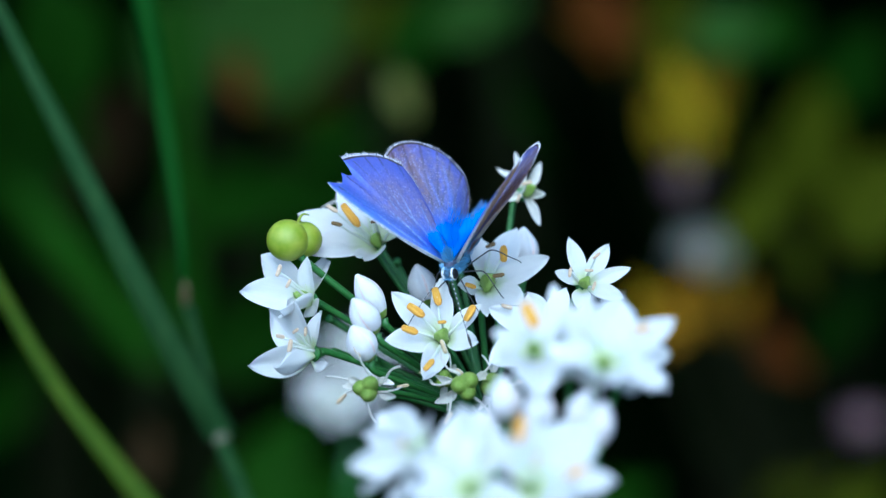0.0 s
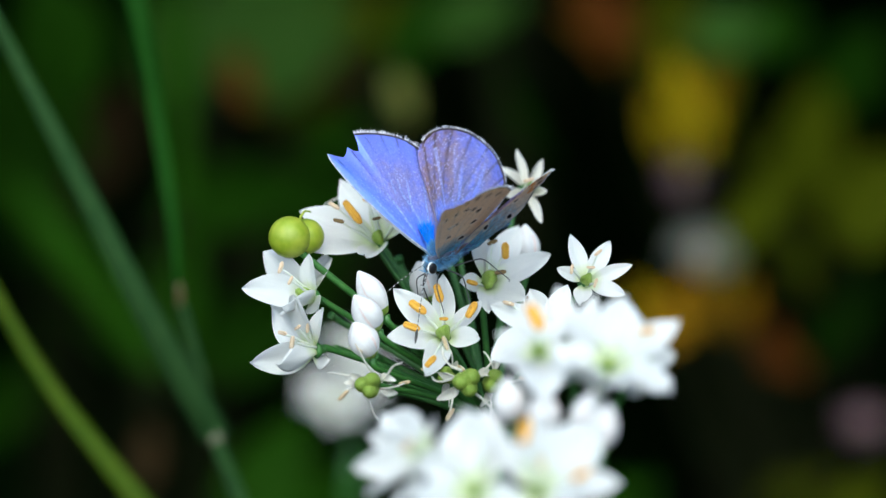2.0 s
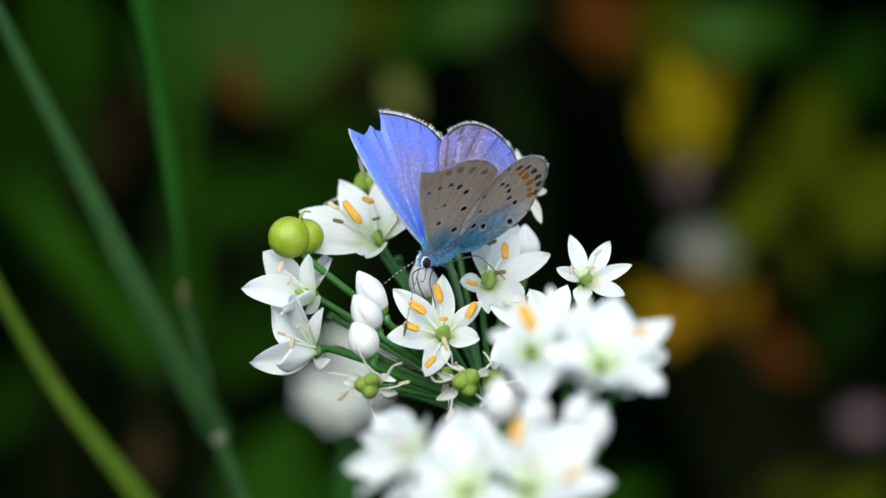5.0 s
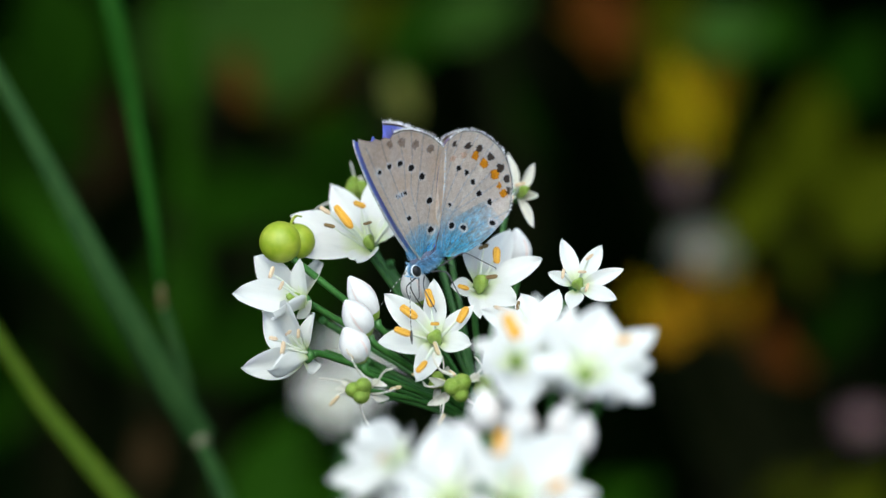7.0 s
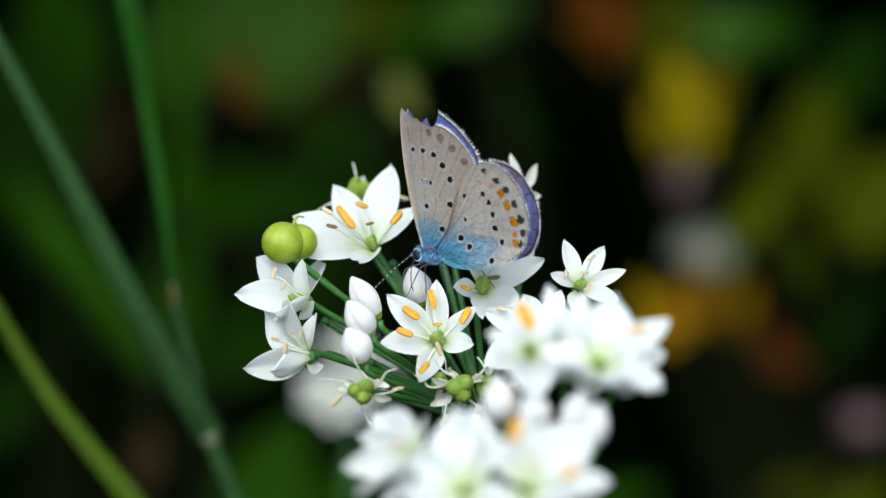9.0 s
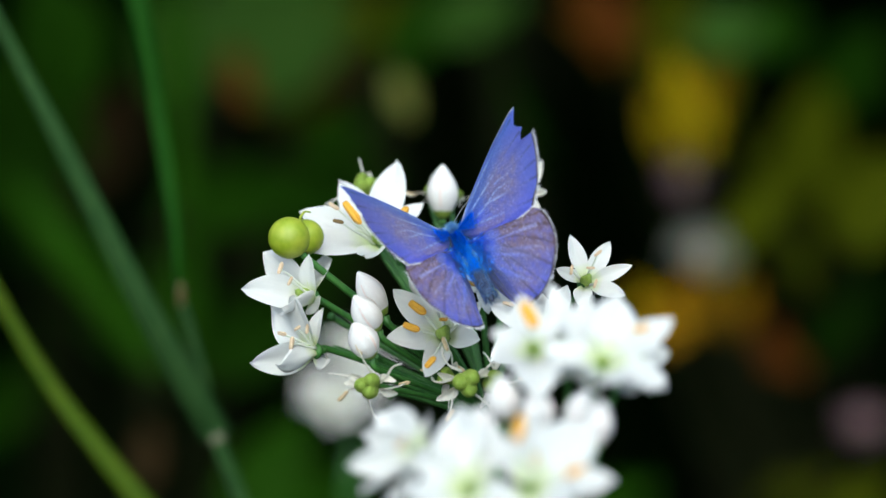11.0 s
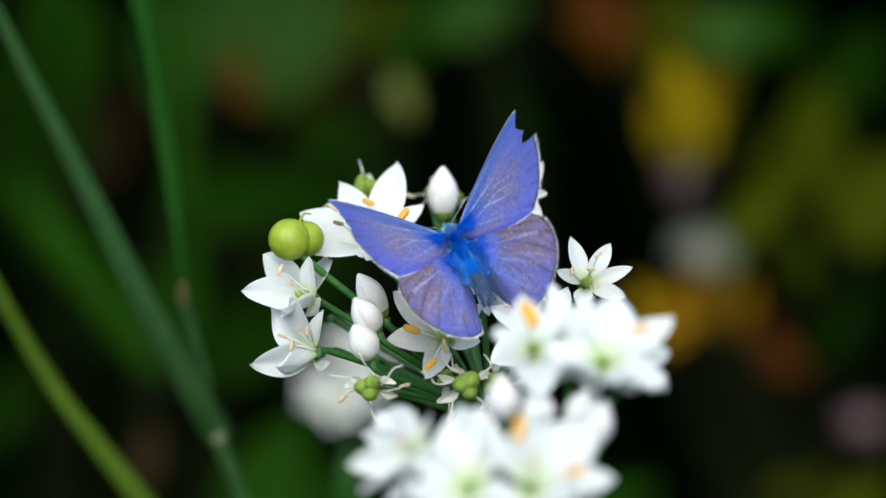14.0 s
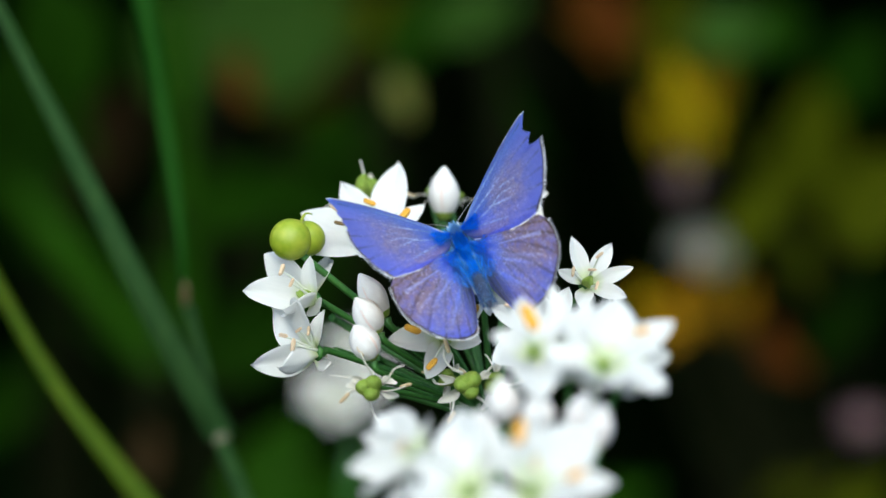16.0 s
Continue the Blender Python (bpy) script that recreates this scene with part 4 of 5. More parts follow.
def under_colour(a, b, r, edge, hind, outline):
    n1 = noise.noise((a * 0.4, b * 0.4, 5.0))
    n2 = noise.noise((a * 2.2, b * 2.2, 7.0)) + 0.6 * noise.noise((a * 4.4, b * 4.4, 1.0))
    c = GREY * (1 + 0.1 * n1 + 0.1 * n2)
    whole = 1.0
    if not hind:
        c = c + (TAN - c) * min(0.9, 0.15 + 0.3 * max(0, math.sin(3 * n1)) + 0.55 * r * r + 0.3 * n2)
    turn = math.atan2(-a, b + (1.5 if hind else 0.0))
    vein = distance(VEINS[hind], a, b)
    if vein < 0.1 and r > 0.15:
        c = c + (np.array((0.3, 0.2, 0.13)) - c) * (0.12 + 0.35 * r) * (1 - vein / 0.1)
        whole = 0.5
    reach = math.hypot(a + (1.0 if not hind else 0.0), b)
    streak = 0.5 + 0.5 * noise.noise((turn * 14, reach * 0.4, 2.0))
    far = (9.5 if b < 2.5 else 6.2) if hind else 3.8
    blue = max(0.0, 1.0 - reach / far) ** 0.35 * min(1, 0.5 + 1.0 * streak)
    if hind:
        blue *= min(1.0, max(0.0, 1.25 - (b + 0.2 * a + 1.0) / 4.4))
    speck = noise.noise((turn * 30, reach * 1.2, 8.0)) + 0.8 * noise.noise((a * 4.5, b * 4.5, 12.0))
    c = c + (TEAL * max(0.12, 0.8 + 0.9 * speck) - c) * min(max(blue, 0), 0.95)
    spots = HIND_SPOTS if hind else FORE_SPOTS
    for x, y, s in spots:
        d = math.hypot(a - x, b - y) + 0.13 * n2
        if d < s * 0.92:
            c, whole = BLACK, 0.0
        elif d < s * 0.92 + 0.26:
            c = c + (WHITE * 1.2 - c) * 0.85
    for x, y, s in (HIND_ORANGE if hind else ()):
        d = math.hypot((a - x), (b - y)) + 0.2 * n2
        if d < s:
            k = 1 if y < 8.2 else 0.45
            c = c + (ORANGE - c) * k
            whole = 1 - k
        elif d < s + 0.14:
            c = c + (WHITE - c) * 0.4
    for x, y, s in (HIND_LUNULES if hind else FORE_LUNULES):
        d = math.hypot(a - x, b - y) + 0.2 * n2
        if d < s:
            c = c + ((BROWN if hind else np.array((0.28, 0.15, 0.07))) - c) * (0.95 if hind else 0.6)
            whole *= 0.1
    n3 = noise.noise((a * 7.0, b * 7.0, 6.0))
    c = c * (1 + 0.32 * n3 - 0.25 * max(0.0, noise.noise((turn * 9, reach * 0.15, 3.0))))
    if not hind and distance(FORE_COSTA, a, b) < 0.2:
        c = c + (WHITE - c) * 0.6
    if edge < 0.16:
        c, whole = c + (BLACK - c) * 0.85, 0.0
    elif edge < 0.4:
        c = c + (WHITE - c) * 0.4
    return (*np.clip(c, 0, 1), whole * (1 - 0.8 * min(max(blue, 0), 1)))


def wing_mesh(name, outline, margin, side, hind, root, mirror=1):
    """Two skins fanned out from the root to the outline. margin: first and last outline index of the fringed edge."""
    rings, count = 96, len(outline)
    verts, faces, ups, lows = [], [], [], []
    rim = np.array(outline[margin[0]:margin[1] + 1])
    rx, ry = root

    def height(a, b, r):
        camber = 0.5 * (1 - (2 * r - 1) ** 2) * (0.7 if hind else 0.45)
        turn = math.atan2(-a, b + 0.5)
        # the inner part of a hindwing folds down round the abdomen
        wrap = 0.85 * min(max((1.9 - b) / 2.6, 0), 1) ** 2 * (3 - 2 * min(max((1.9 - b) / 2.6, 0), 1)) * min(1, -a / 3.5) if hind else 0.0
        return camber * 0.8 + (0.05 if hind else 0.018) * math.sin(turn * (22 if hind else 31) + 2.5 * noise.noise((turn * 3, 0.3, hind))) * r - (0.15 if hind else 0.0) - 0.25 * r * r - wrap

    for skin in (1, -1):
        for j, (pa, pb) in enumerate(outline):
            for i in range(rings + 1):
                r = (i / rings) ** 0.9
                a, b = rx + (pa - rx) * r, ry + (pb - ry) * r
                verts.append(Vector((a, mirror * b, height(a, b, r) + skin * 0.035 * (1 - r ** 8))))
                edge = float(np.min(np.hypot(rim[:, 0] - a, rim[:, 1] - b)))
                paint = upper_colour if skin > 0 else under_colour
                (ups if skin > 0 else lows).append(paint(a, b, r, edge, hind, outline))
    row, block = rings + 1, count * (rings + 1)
    index = []
    for j in range(count - 1):
        for i in range(rings):
            q = (j * row + i, (j + 1) * row + i, (j + 1) * row + i + 1, j * row + i + 1)
            up = q if mirror < 0 else q[::-1]
            faces.append(up)
            index.append(0)
            faces.append(tuple(block + k for k in up[::-1]))
            index.append(1)
        q = (j * row + rings, (j + 1) * row + rings, block + (j + 1) * row + rings, block + j * row + rings)
        faces.append(q if mirror < 0 else q[::-1])
        index.append(1)
    me = mesh_of(name, [v * MM for v in verts], faces, [WING_UP, WING_LOW], index)
    layer = me.color_attributes.new("pattern", "FLOAT_COLOR", "POINT")
    layer.data.foreach_set("color", np.array(ups + lows, dtype=np.float32).ravel())
    rnd = random.Random(17 + hind)
    fv, ff = [], []
    for j in range(margin[0], margin[2]):
        p0, p1 = Vector((*outline[j], 0)), Vector((*outline[j + 1], 0))
        out = (p1 - p0).cross(Vector((0, 0, 1))).normalized()
        if out.dot(p0 - Vector((rx, ry, 0))) < 0:
            out = -out
        steps = max(2, int((p1 - p0).length / 0.05))
        for k in range(steps):
            p = p0.lerp(p1, k / steps)
            if rnd.random() < ((0.45 if hind else 0.15) if j < margin[1] else 0.4):
                continue
            length = rnd.uniform(0.35, 0.72) * (1.0 if j < margin[1] else 0.6) * (0.62 if hind else 1.0) * (0.55 + 1.1 * abs(noise.noise((p.x * 1.1, p.y * 1.1, 1))))
            d = (out + 0.5 * Vector((rnd.uniform(-1, 1), rnd.uniform(-1, 1), 0))).normalized()
            q = d.cross(Vector((0, 0, 1))) * 0.04
            z = height(p.x, p.y, 1.0)
            tip = p + d * length + Vector((0, 0, rnd.uniform(-0.12, 0.12)))
            o = len(fv)
            for v in (p - q - d * 0.1, p + q - d * 0.1, p - d * 0.1 + Vector((0, 0, 0.05)), tip):
                fv.append(Vector((v.x, mirror * v.y, v.z + z)) * MM)
            ff += [(o, o + 1, o + 3), (o + 1, o + 2, o + 3), (o + 2, o, o + 3)]
    return me, mesh_of("fringe", fv, ff, FRINGE, smooth=False)


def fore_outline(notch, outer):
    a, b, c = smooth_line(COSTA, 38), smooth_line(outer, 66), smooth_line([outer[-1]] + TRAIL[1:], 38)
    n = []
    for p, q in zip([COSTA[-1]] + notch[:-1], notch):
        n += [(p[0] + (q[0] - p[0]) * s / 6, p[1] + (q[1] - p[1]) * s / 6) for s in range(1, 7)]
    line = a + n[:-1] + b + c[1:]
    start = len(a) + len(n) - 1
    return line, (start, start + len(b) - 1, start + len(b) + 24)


def hairs(count, place, length, width, seed):
    """Fine tapering hairs. place(rnd) gives a root and a direction."""
    rnd = random.Random(seed)
    v, f = [], []
    for _ in range(count):
        p, d = place(rnd)
        d = d.normalized()
        a = d.orthogonal().normalized() * width
        b = d.cross(a)
        n = length * rnd.uniform(0.55, 1.2)
        bend = Vector((rnd.uniform(-1, 1), rnd.uniform(-1, 1), rnd.uniform(-1, 1))) * n * 0.25
        o = len(v)
        v += [p + a, p - 0.5 * a + 0.87 * b, p - 0.5 * a - 0.87 * b, p + d * n + bend]
        f += [(o, o + 1, o + 3), (o + 1, o + 2, o + 3), (o + 2, o, o + 3)]
    return v, f


def in_mm(piece):
    return [p * MM for p in piece[0]], piece[1]


def butterfly():
    bug = tagged(new("butterfly"), "small blue butterfly with worn wings feeding on white flowers", "butterfly")
    thorax = part("thorax", mesh_of("thorax", *in_mm(moved(ball(2.3, 1.05, 1.1, 18, 12), pose(0, 0, 0))), FUR_DARK), bug, pose(0, 0, 0.7 * MM), "dark thorax under blue fur")

    def back(rnd):
        a, b = rnd.uniform(0, math.tau), rnd.uniform(0.25, 1.5)
        n = Vector((2.1 * math.cos(b) * math.cos(a) - 0.6, 0.6 * math.cos(b) * math.sin(a), 1.3 * math.sin(b)))
        return n, Vector((n.x * 0.25 - 0.7, n.y * 0.4, n.z * 0.7 + 0.25))

    def belly(rnd):
        a, b = rnd.uniform(0, math.tau), rnd.uniform(-1.4, 0.2)
        n = Vector((2.3 * math.cos(b) * math.cos(a), 1.05 * math.cos(b) * math.sin(a), 1.1 * math.sin(b)))
        return n, Vector((n.x * 0.2 - 0.4, n.y, n.z))

    def nape(rnd):
        p, d = back(rnd)
        p.x, d.x = 1.3 + 0.45 * p.x, 0.1
        return p * 0.92, d

    part("fur", mesh_of("fur", *in_mm(hairs(5200, back, 1.35, 0.022, 5)), FUR_BLUE, smooth=False), thorax, None, "bright blue fur")
    part("fur", mesh_of("fur", *in_mm(hairs(1100, nape, 1.1, 0.026, 15)), FUR_PALE, smooth=False), thorax, None, "pale blue fur behind the head")
    part("fur", mesh_of("fur", *in_mm(hairs(2400, belly, 0.75, 0.024, 6)), FUR_PALE, smooth=False), thorax, None, "pale blue fur")

    line = bezier([(-1.8, 0, -0.1), (-4.5, 0, 0.55), (-7.2, 0, 0.75), (-9.6, 0, 0.5)], 20)
    belly_tube = tube(line, lambda s: 0.68 * (1 - 0.15 * s) * (1 if s < 0.8 else max(0.15, math.cos((s - 0.8) * 7))) * (1 + 0.035 * math.sin(s * 44)), 16)
    abdomen = part("abdomen", mesh_of("abdomen", *in_mm(belly_tube), FUR_DARK), bug, pose(0, 0, 0.6 * MM), "dark abdomen dusted with blue scales")

    def along(rnd):
        s, a = rnd.uniform(0, 0.95), rnd.uniform(0, math.tau)
        p = line[int(s * 20)] + Vector((0, 0.78 * (1 - 0.2 * s) * math.cos(a), 0.78 * (1 - 0.2 * s) * math.sin(a)))
        return p, Vector((-1.2, math.cos(a) * 0.6, math.sin(a) * 0.6))

    def under(rnd):
        p, d = along(rnd)
        p.z, d.z = 2 * (line[10].z - 0.1) - p.z if p.z > -0.3 else p.z, -abs(d.z)
        return p, d

    def front_half(rnd):
        s, a = rnd.uniform(0, 0.38), rnd.uniform(0.9, math.pi - 0.9)
        p = line[int(s * 20)] + Vector((0, 0.75 * math.cos(a), 0.75 * math.sin(a)))
        return p, Vector((-1.0, math.cos(a) * 0.25, math.sin(a) * 0.6))

    part("fur", mesh_of("fur", *in_mm(hairs(1300, front_half, 1.4, 0.02, 17)), FUR_BLUE, smooth=False), abdomen, None, "long blue fur")
    part("fur", mesh_of("fur", *in_mm(hairs(2600, along, 0.85, 0.026, 7)), FUR_SLATE, smooth=False), abdomen, None, "sparse slate-blue fur")
    part("fur", mesh_of("fur", *in_mm(hairs(600, under, 0.5, 0.04, 9)), FUR_PALE, smooth=False), abdomen, None, "pale whitish fur beneath")
    head = part("head", mesh_of("head", *in_mm(moved(ball(0.7, 0.74, 0.7, 16, 10), pose(2.85, 0, -0.25))), FUR_DARK), bug, pose(-0.8 * MM, 0, 0.3 * MM), "dark head with pale blue fur")

    def brow(rnd):
        a, b = rnd.uniform(0, math.tau), rnd.uniform(-1.5, 1.5)
        n = Vector((0.7 * math.cos(b) * math.cos(a), 0.42 * math.cos(b) * math.sin(a), 0.7 * math.sin(b)))
        return n + Vector((2.85, 0, -0.25)), n + Vector((0.3, 0, 0.3))

    part("fur", mesh_of("fur", *in_mm(hairs(600, brow, 0.42, 0.02, 8)), FUR_PALE, smooth=False), head, None, "pale blue fur")
    for s in (1, -1):
        part("eye", mesh_of("eye", *in_mm(moved(ball(0.58, 0.4, 0.7, 18, 12), pose(3.02, s * 0.68, -0.25))), EYE_BLACK), head, None, "glossy black eye")
        part("eye_ring", mesh_of("eye_ring", *in_mm(moved(ball(0.68, 0.24, 0.8, 18, 12), pose(3.0, s * 0.62, -0.25))), EYE_RING), head, None, "white scales round the eye")
        part("palp", mesh_of("palp", *in_mm(tube(bezier([(3.2, s * 0.22, -0.7), (3.7, s * 0.26, -0.6), (4.2, s * 0.3, -0.2)], 8), lambda q: 0.11 - 0.07 * q, 8)), FUR_PALE), head)
        way = Vector((0.62, 0.35, -0.7)) if s > 0 else Vector((0.6, -0.5, -0.5))
        start = Vector((3.3, s * 0.28, 0.2))
        tip = start + way.normalized() * 9.4
        ant = bezier([start, start.lerp(tip, 0.35) + Vector((0, 0, 0.35)), start.lerp(tip, 0.7) + Vector((0, 0, 0.3)), tip], 48)
        piece = tube(ant, lambda q: 0.05 if q < 0.8 else 0.05 + 0.12 * math.sin(min((q - 0.8) / 0.2, 0.97) * math.pi), 8)
        me = mesh_of("antenna", *in_mm(piece), [BAND_DARK, BAND_WHITE])
        for i, p in enumerate(me.polygons):
            p.material_index = 1 if (i // 8) % 3 == 2 and i < 48 * 8 * 0.82 else 0
        part("antenna", me, head, None, "black antenna with white bands")
    part("proboscis", mesh_of("proboscis", *in_mm(tube(bezier([(3.8, 0, -0.9), (4.3, 0, -2.0), (4.2, 0.1, -3.6), (3.9, 0.1, -4.6)], 12), 0.07, 6)), BAND_DARK), head)
    for s in (1, -1):
        for x0, knee, foot in ((1.6, (3.0, 2.0, -1.9), (3.1, 2.5, -4.6)), (0.4, (0.0, 3.2, -1.5), (0.6, 4.6, -4.4)), (-0.8, (-3.4, 3.0, -0.7), (-5.2, 4.6, -3.6))):
            pts = [Vector((x0, s * 0.7, -1.0)), Vector((knee[0], s * knee[1], knee[2])), Vector((foot[0], s * foot[1], foot[2]))]
            pts = [pts[0], pts[0].lerp(pts[1], 0.6) + Vector((0, 0, 0.2)), pts[1], pts[1].lerp(pts[2], 0.6), pts[2], pts[2] + Vector((0.3, s * 0.4, -0.1))]
            part("leg", mesh_of("leg", *in_mm(tube(bezier(pts, 26), lambda q: 0.095 - 0.05 * q, 8)), LEG), bug, None, "thin grey leg")
    wings = {}
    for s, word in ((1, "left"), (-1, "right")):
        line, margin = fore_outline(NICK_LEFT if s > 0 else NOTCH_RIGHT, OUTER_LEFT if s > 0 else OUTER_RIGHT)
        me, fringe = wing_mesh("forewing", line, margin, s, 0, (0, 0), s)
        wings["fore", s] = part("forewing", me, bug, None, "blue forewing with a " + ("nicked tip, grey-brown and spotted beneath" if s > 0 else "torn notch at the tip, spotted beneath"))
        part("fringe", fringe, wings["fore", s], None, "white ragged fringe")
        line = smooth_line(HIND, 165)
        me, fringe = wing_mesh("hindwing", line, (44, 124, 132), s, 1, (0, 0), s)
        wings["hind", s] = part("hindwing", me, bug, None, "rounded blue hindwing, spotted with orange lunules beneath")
        part("fringe", fringe, wings["hind", s], None, "white ragged fringe")

        def root(rnd, s=s):
            t = rnd.uniform(0.5, 1.75)
            r = rnd.uniform(0.3, 3.4 if t < 1.1 else 5.8)
            p = Vector((-r * math.sin(t), s * r * math.cos(t), 0.5))
            return p, Vector((-math.sin(t), s * math.cos(t), 0.45))

        part("fur", mesh_of("fur", *in_mm(hairs(1000, root, 1.15, 0.018, 11)), FUR_BLUE, smooth=False), wings["hind", s], None, "blue hairs at the wing root")

        def root_fore(rnd, s=s):
            r, t = rnd.uniform(0.2, 3.2), rnd.uniform(0.3, 0.9)
            p = Vector((-r * math.sin(t), s * r * math.cos(t), 0.5))
            return p, Vector((-math.sin(t), s * math.cos(t), 0.4))

        part("fur", mesh_of("fur", *in_mm(hairs(800, root_fore, 1.3, 0.018, 12)), FUR_BLUE, smooth=False), wings["fore", s], None, "blue hairs at the wing root")
    return bug, wings


bug, wings = butterfly()


# ---- grasses beside the flower ----
def blade_mesh(line, width, fold, mat, side=None):
    """A folded grass blade along a line; width(s) in mm."""
    side = (side or RIGHT).normalized()
    verts, faces = [], []
    across = 6
    n = len(line) - 1
    for skin in (1, -1):
        for i, p in enumerate(line):
            d = (line[min(i + 1, n)] - line[max(i - 1, 0)]).normalized()
            a = (side - d * side.dot(d)).normalized()
            b = d.cross(a)
            h = 0.5 * MM * width(i / n)
            for k in range(across + 1):
                t = 2 * k / across - 1
                verts.append(p + a * h * t + b * (fold * h * abs(t) + skin * 0.00012 * (1 - t * t) + 0.00006 * math.sin(t * 14)))
    row, block = across + 1, (n + 1) * (across + 1)
    for i in range(n):
        for k in range(across):
            q = i * row + k
            faces.append((q, q + 1, q + row + 1, q + row))
            faces.append((block + q, block + q + row, block + q + row + 1, block + q + 1))
        for k in (0, across):
            q = i * row + k
            z = (q, q + row, block + q + row, block + q)
            faces.append(z if k == 0 else z[::-1])
    return mesh_of("leaf_blade", verts, faces, mat)


def shifted(points, off):
    return [Vector(p) - off for p in points]


PIVOT = spot(-20.6, -121.9, -88)
NODE_AT = spot(-31.6, -26.5, -88)
tall_grass = tagged(new("grass_stem"), "tall bluish-green grass stem with two long blades", "grass", "grass stems beside the flower")
tall_grass.location = PIVOT
foot = Vector((PIVOT.x + 0.02, PIVOT.y + 0.02, 0))
culm = bezier(shifted([foot, spot(-20.6, -121.9, -88), spot(-23.8, -50, -88), spot(-28.6, -34.3, -88), NODE_AT, spot(-34.5, -15.6, -90), spot(-36.7, -7.8, -90)], PIVOT), 40)
part("culm", mesh_of("culm", *tube(culm, lambda s: MM * (1.6 - 0.75 * s), 10), GRASS_BLUE), tall_grass)
part("node", mesh_of("node", *moved(ball(0.0012, 0.0012, 0.0014, 12, 8), Matrix.Translation(NODE_AT - PIVOT)), NODE), tall_grass, None, "straw-coloured stem node")
part("node", mesh_of("node", *moved(ball(0.0006, 0.0006, 0.0022, 12, 8), Matrix.Translation(spot(-36.8, -6.6, -89) - PIVOT)), STRAW), tall_grass, None, "dry brown sheath")
line = bezier(shifted([NODE_AT, spot(-35.3, -19.4, -85), spot(-42.8, -5.3, -82), spot(-53, 14.8, -82), spot(-62.2, 32, -85), spot(-70, 47.2, -90)], PIVOT), 40)
part("leaf_blade", blade_mesh(line, lambda s: 4.7 * (0.72 + 0.4 * math.sin(math.pi * min(1, s + 0.25))) * (1 - 0.6 * s), 0.35, GRASS_BLUE), tall_grass)
line = bezier(shifted([spot(-37.2, -7, -92), spot(-38, 3.2, -92), spot(-40.6, 19.1, -95), spot(-43.5, 34.9, -95), spot(-47.3, 51, -98)], PIVOT), 36)
part("leaf_blade", blade_mesh(line, lambda s: 1.1 + 3.0 * s, 0.3, GRASS), tall_grass)

low_grass = tagged(new("grass_stem"), "yellow-green grass stalk leaning over the plants", "grass", "grass stems beside the flower")
low_grass.location = PIVOT
line = bezier(shifted([foot - Vector((0.01, 0, 0)), spot(-17, -76.8, -90), spot(-34.4, -45.8, -90), spot(-41.1, -36.8, -90), spot(-48.7, -27.5, -92), spot(-56.1, -18.1, -95), spot(-64.7, -3.9, -98), spot(-72.8, 14.5, -100)], PIVOT), 50)
part("leaf_blade", blade_mesh(line[9:], lambda s: 5.0 - 3.7 * s ** 0.8, 0.5, GRASS_LIME), low_grass)
part("culm", mesh_of("culm", *tube(line[:11], lambda s: MM * (1.6 - 0.2 * s), 10), GRASS_LIME), low_grass)
part("node", mesh_of("node", *moved(ball(0.0016, 0.0016, 0.002, 12, 8), Matrix.Translation(line[9])), NODE), low_grass)


# ---- plants behind ----
def leaf_mesh(mat, seed, slim=0.5):
    rnd = random.Random(seed)
    b = rnd.uniform(0, 6)
    return mesh_of("leaf", *sheet(1.0, slim, lambda s: ovate(s, 0.4, 0.8) * (1 + 0.05 * math.sin(30 * s)),
                   lambda s, t: 0.12 * abs(t) * slim - 0.18 * s * s + 0.02 * math.sin(b + 9 * s) * t, 0.012, 12, 6), mat)


KINDS = {"green": LEAF, "olive": LEAF_OLIVE, "grey": LEAF_GREY, "yellow": LEAF_YELLOW, "orange": LEAF_ORANGE, "rust": LEAF_RUST, "pale": LEAF_PALE, "brown": LEAF_BROWN}
LEAVES = {(k, s): leaf_mesh(m, i * 7 + j, s) for i, (k, m) in enumerate(KINDS.items()) for j, s in enumerate((0.16, 0.5, 0.8))}
WORDS = {"green": "dark green leaf", "olive": "olive-green leaf", "grey": "grey-green leaf", "yellow": "yellowed leaf", "orange": "orange autumn leaf",
         "rust": "rust-red leaf", "pale": "pale buff-green leaf", "brown": "withered brown leaf"}


def plant(name, label, category, foot, leaves, group="plants behind"):
    """A stemmed plant. leaves: middle place, direction of growth, length in mm, kind, slimness, tilt to the light."""
    ob = tagged(new(name), label, category, group)
    ob.location = foot
    for p, d, length, kind, slim, tilt in leaves:
        mid, way = spot(*p) - Vector(foot), heading(*d)
        root = mid - way * length * MM * 0.5
        z = (NEAR * 0.8 + Vector((0, 0, 0.5)))
        y = z.cross(way).normalized()
        m = Matrix.Translation(root) @ Matrix((way, y, way.cross(y))).transposed().to_4x4() @ Matrix.Rotation(radians(tilt), 4, "X")
        part("leaf", LEAVES[kind, slim], ob, m @ Matrix.Scale(length * MM, 4), WORDS[kind])
        low = Vector((root.x * 0.5, root.y * 0.5, 0))
        line = bezier([low, low.lerp(root, 0.5) + Vector((0, 0.01, 0.02)), root], 10)
        part("stem", mesh_of("stem", *tube(line, lambda s: MM * (1.6 - 0.8 * s), 6), TWIG), ob)
    return ob


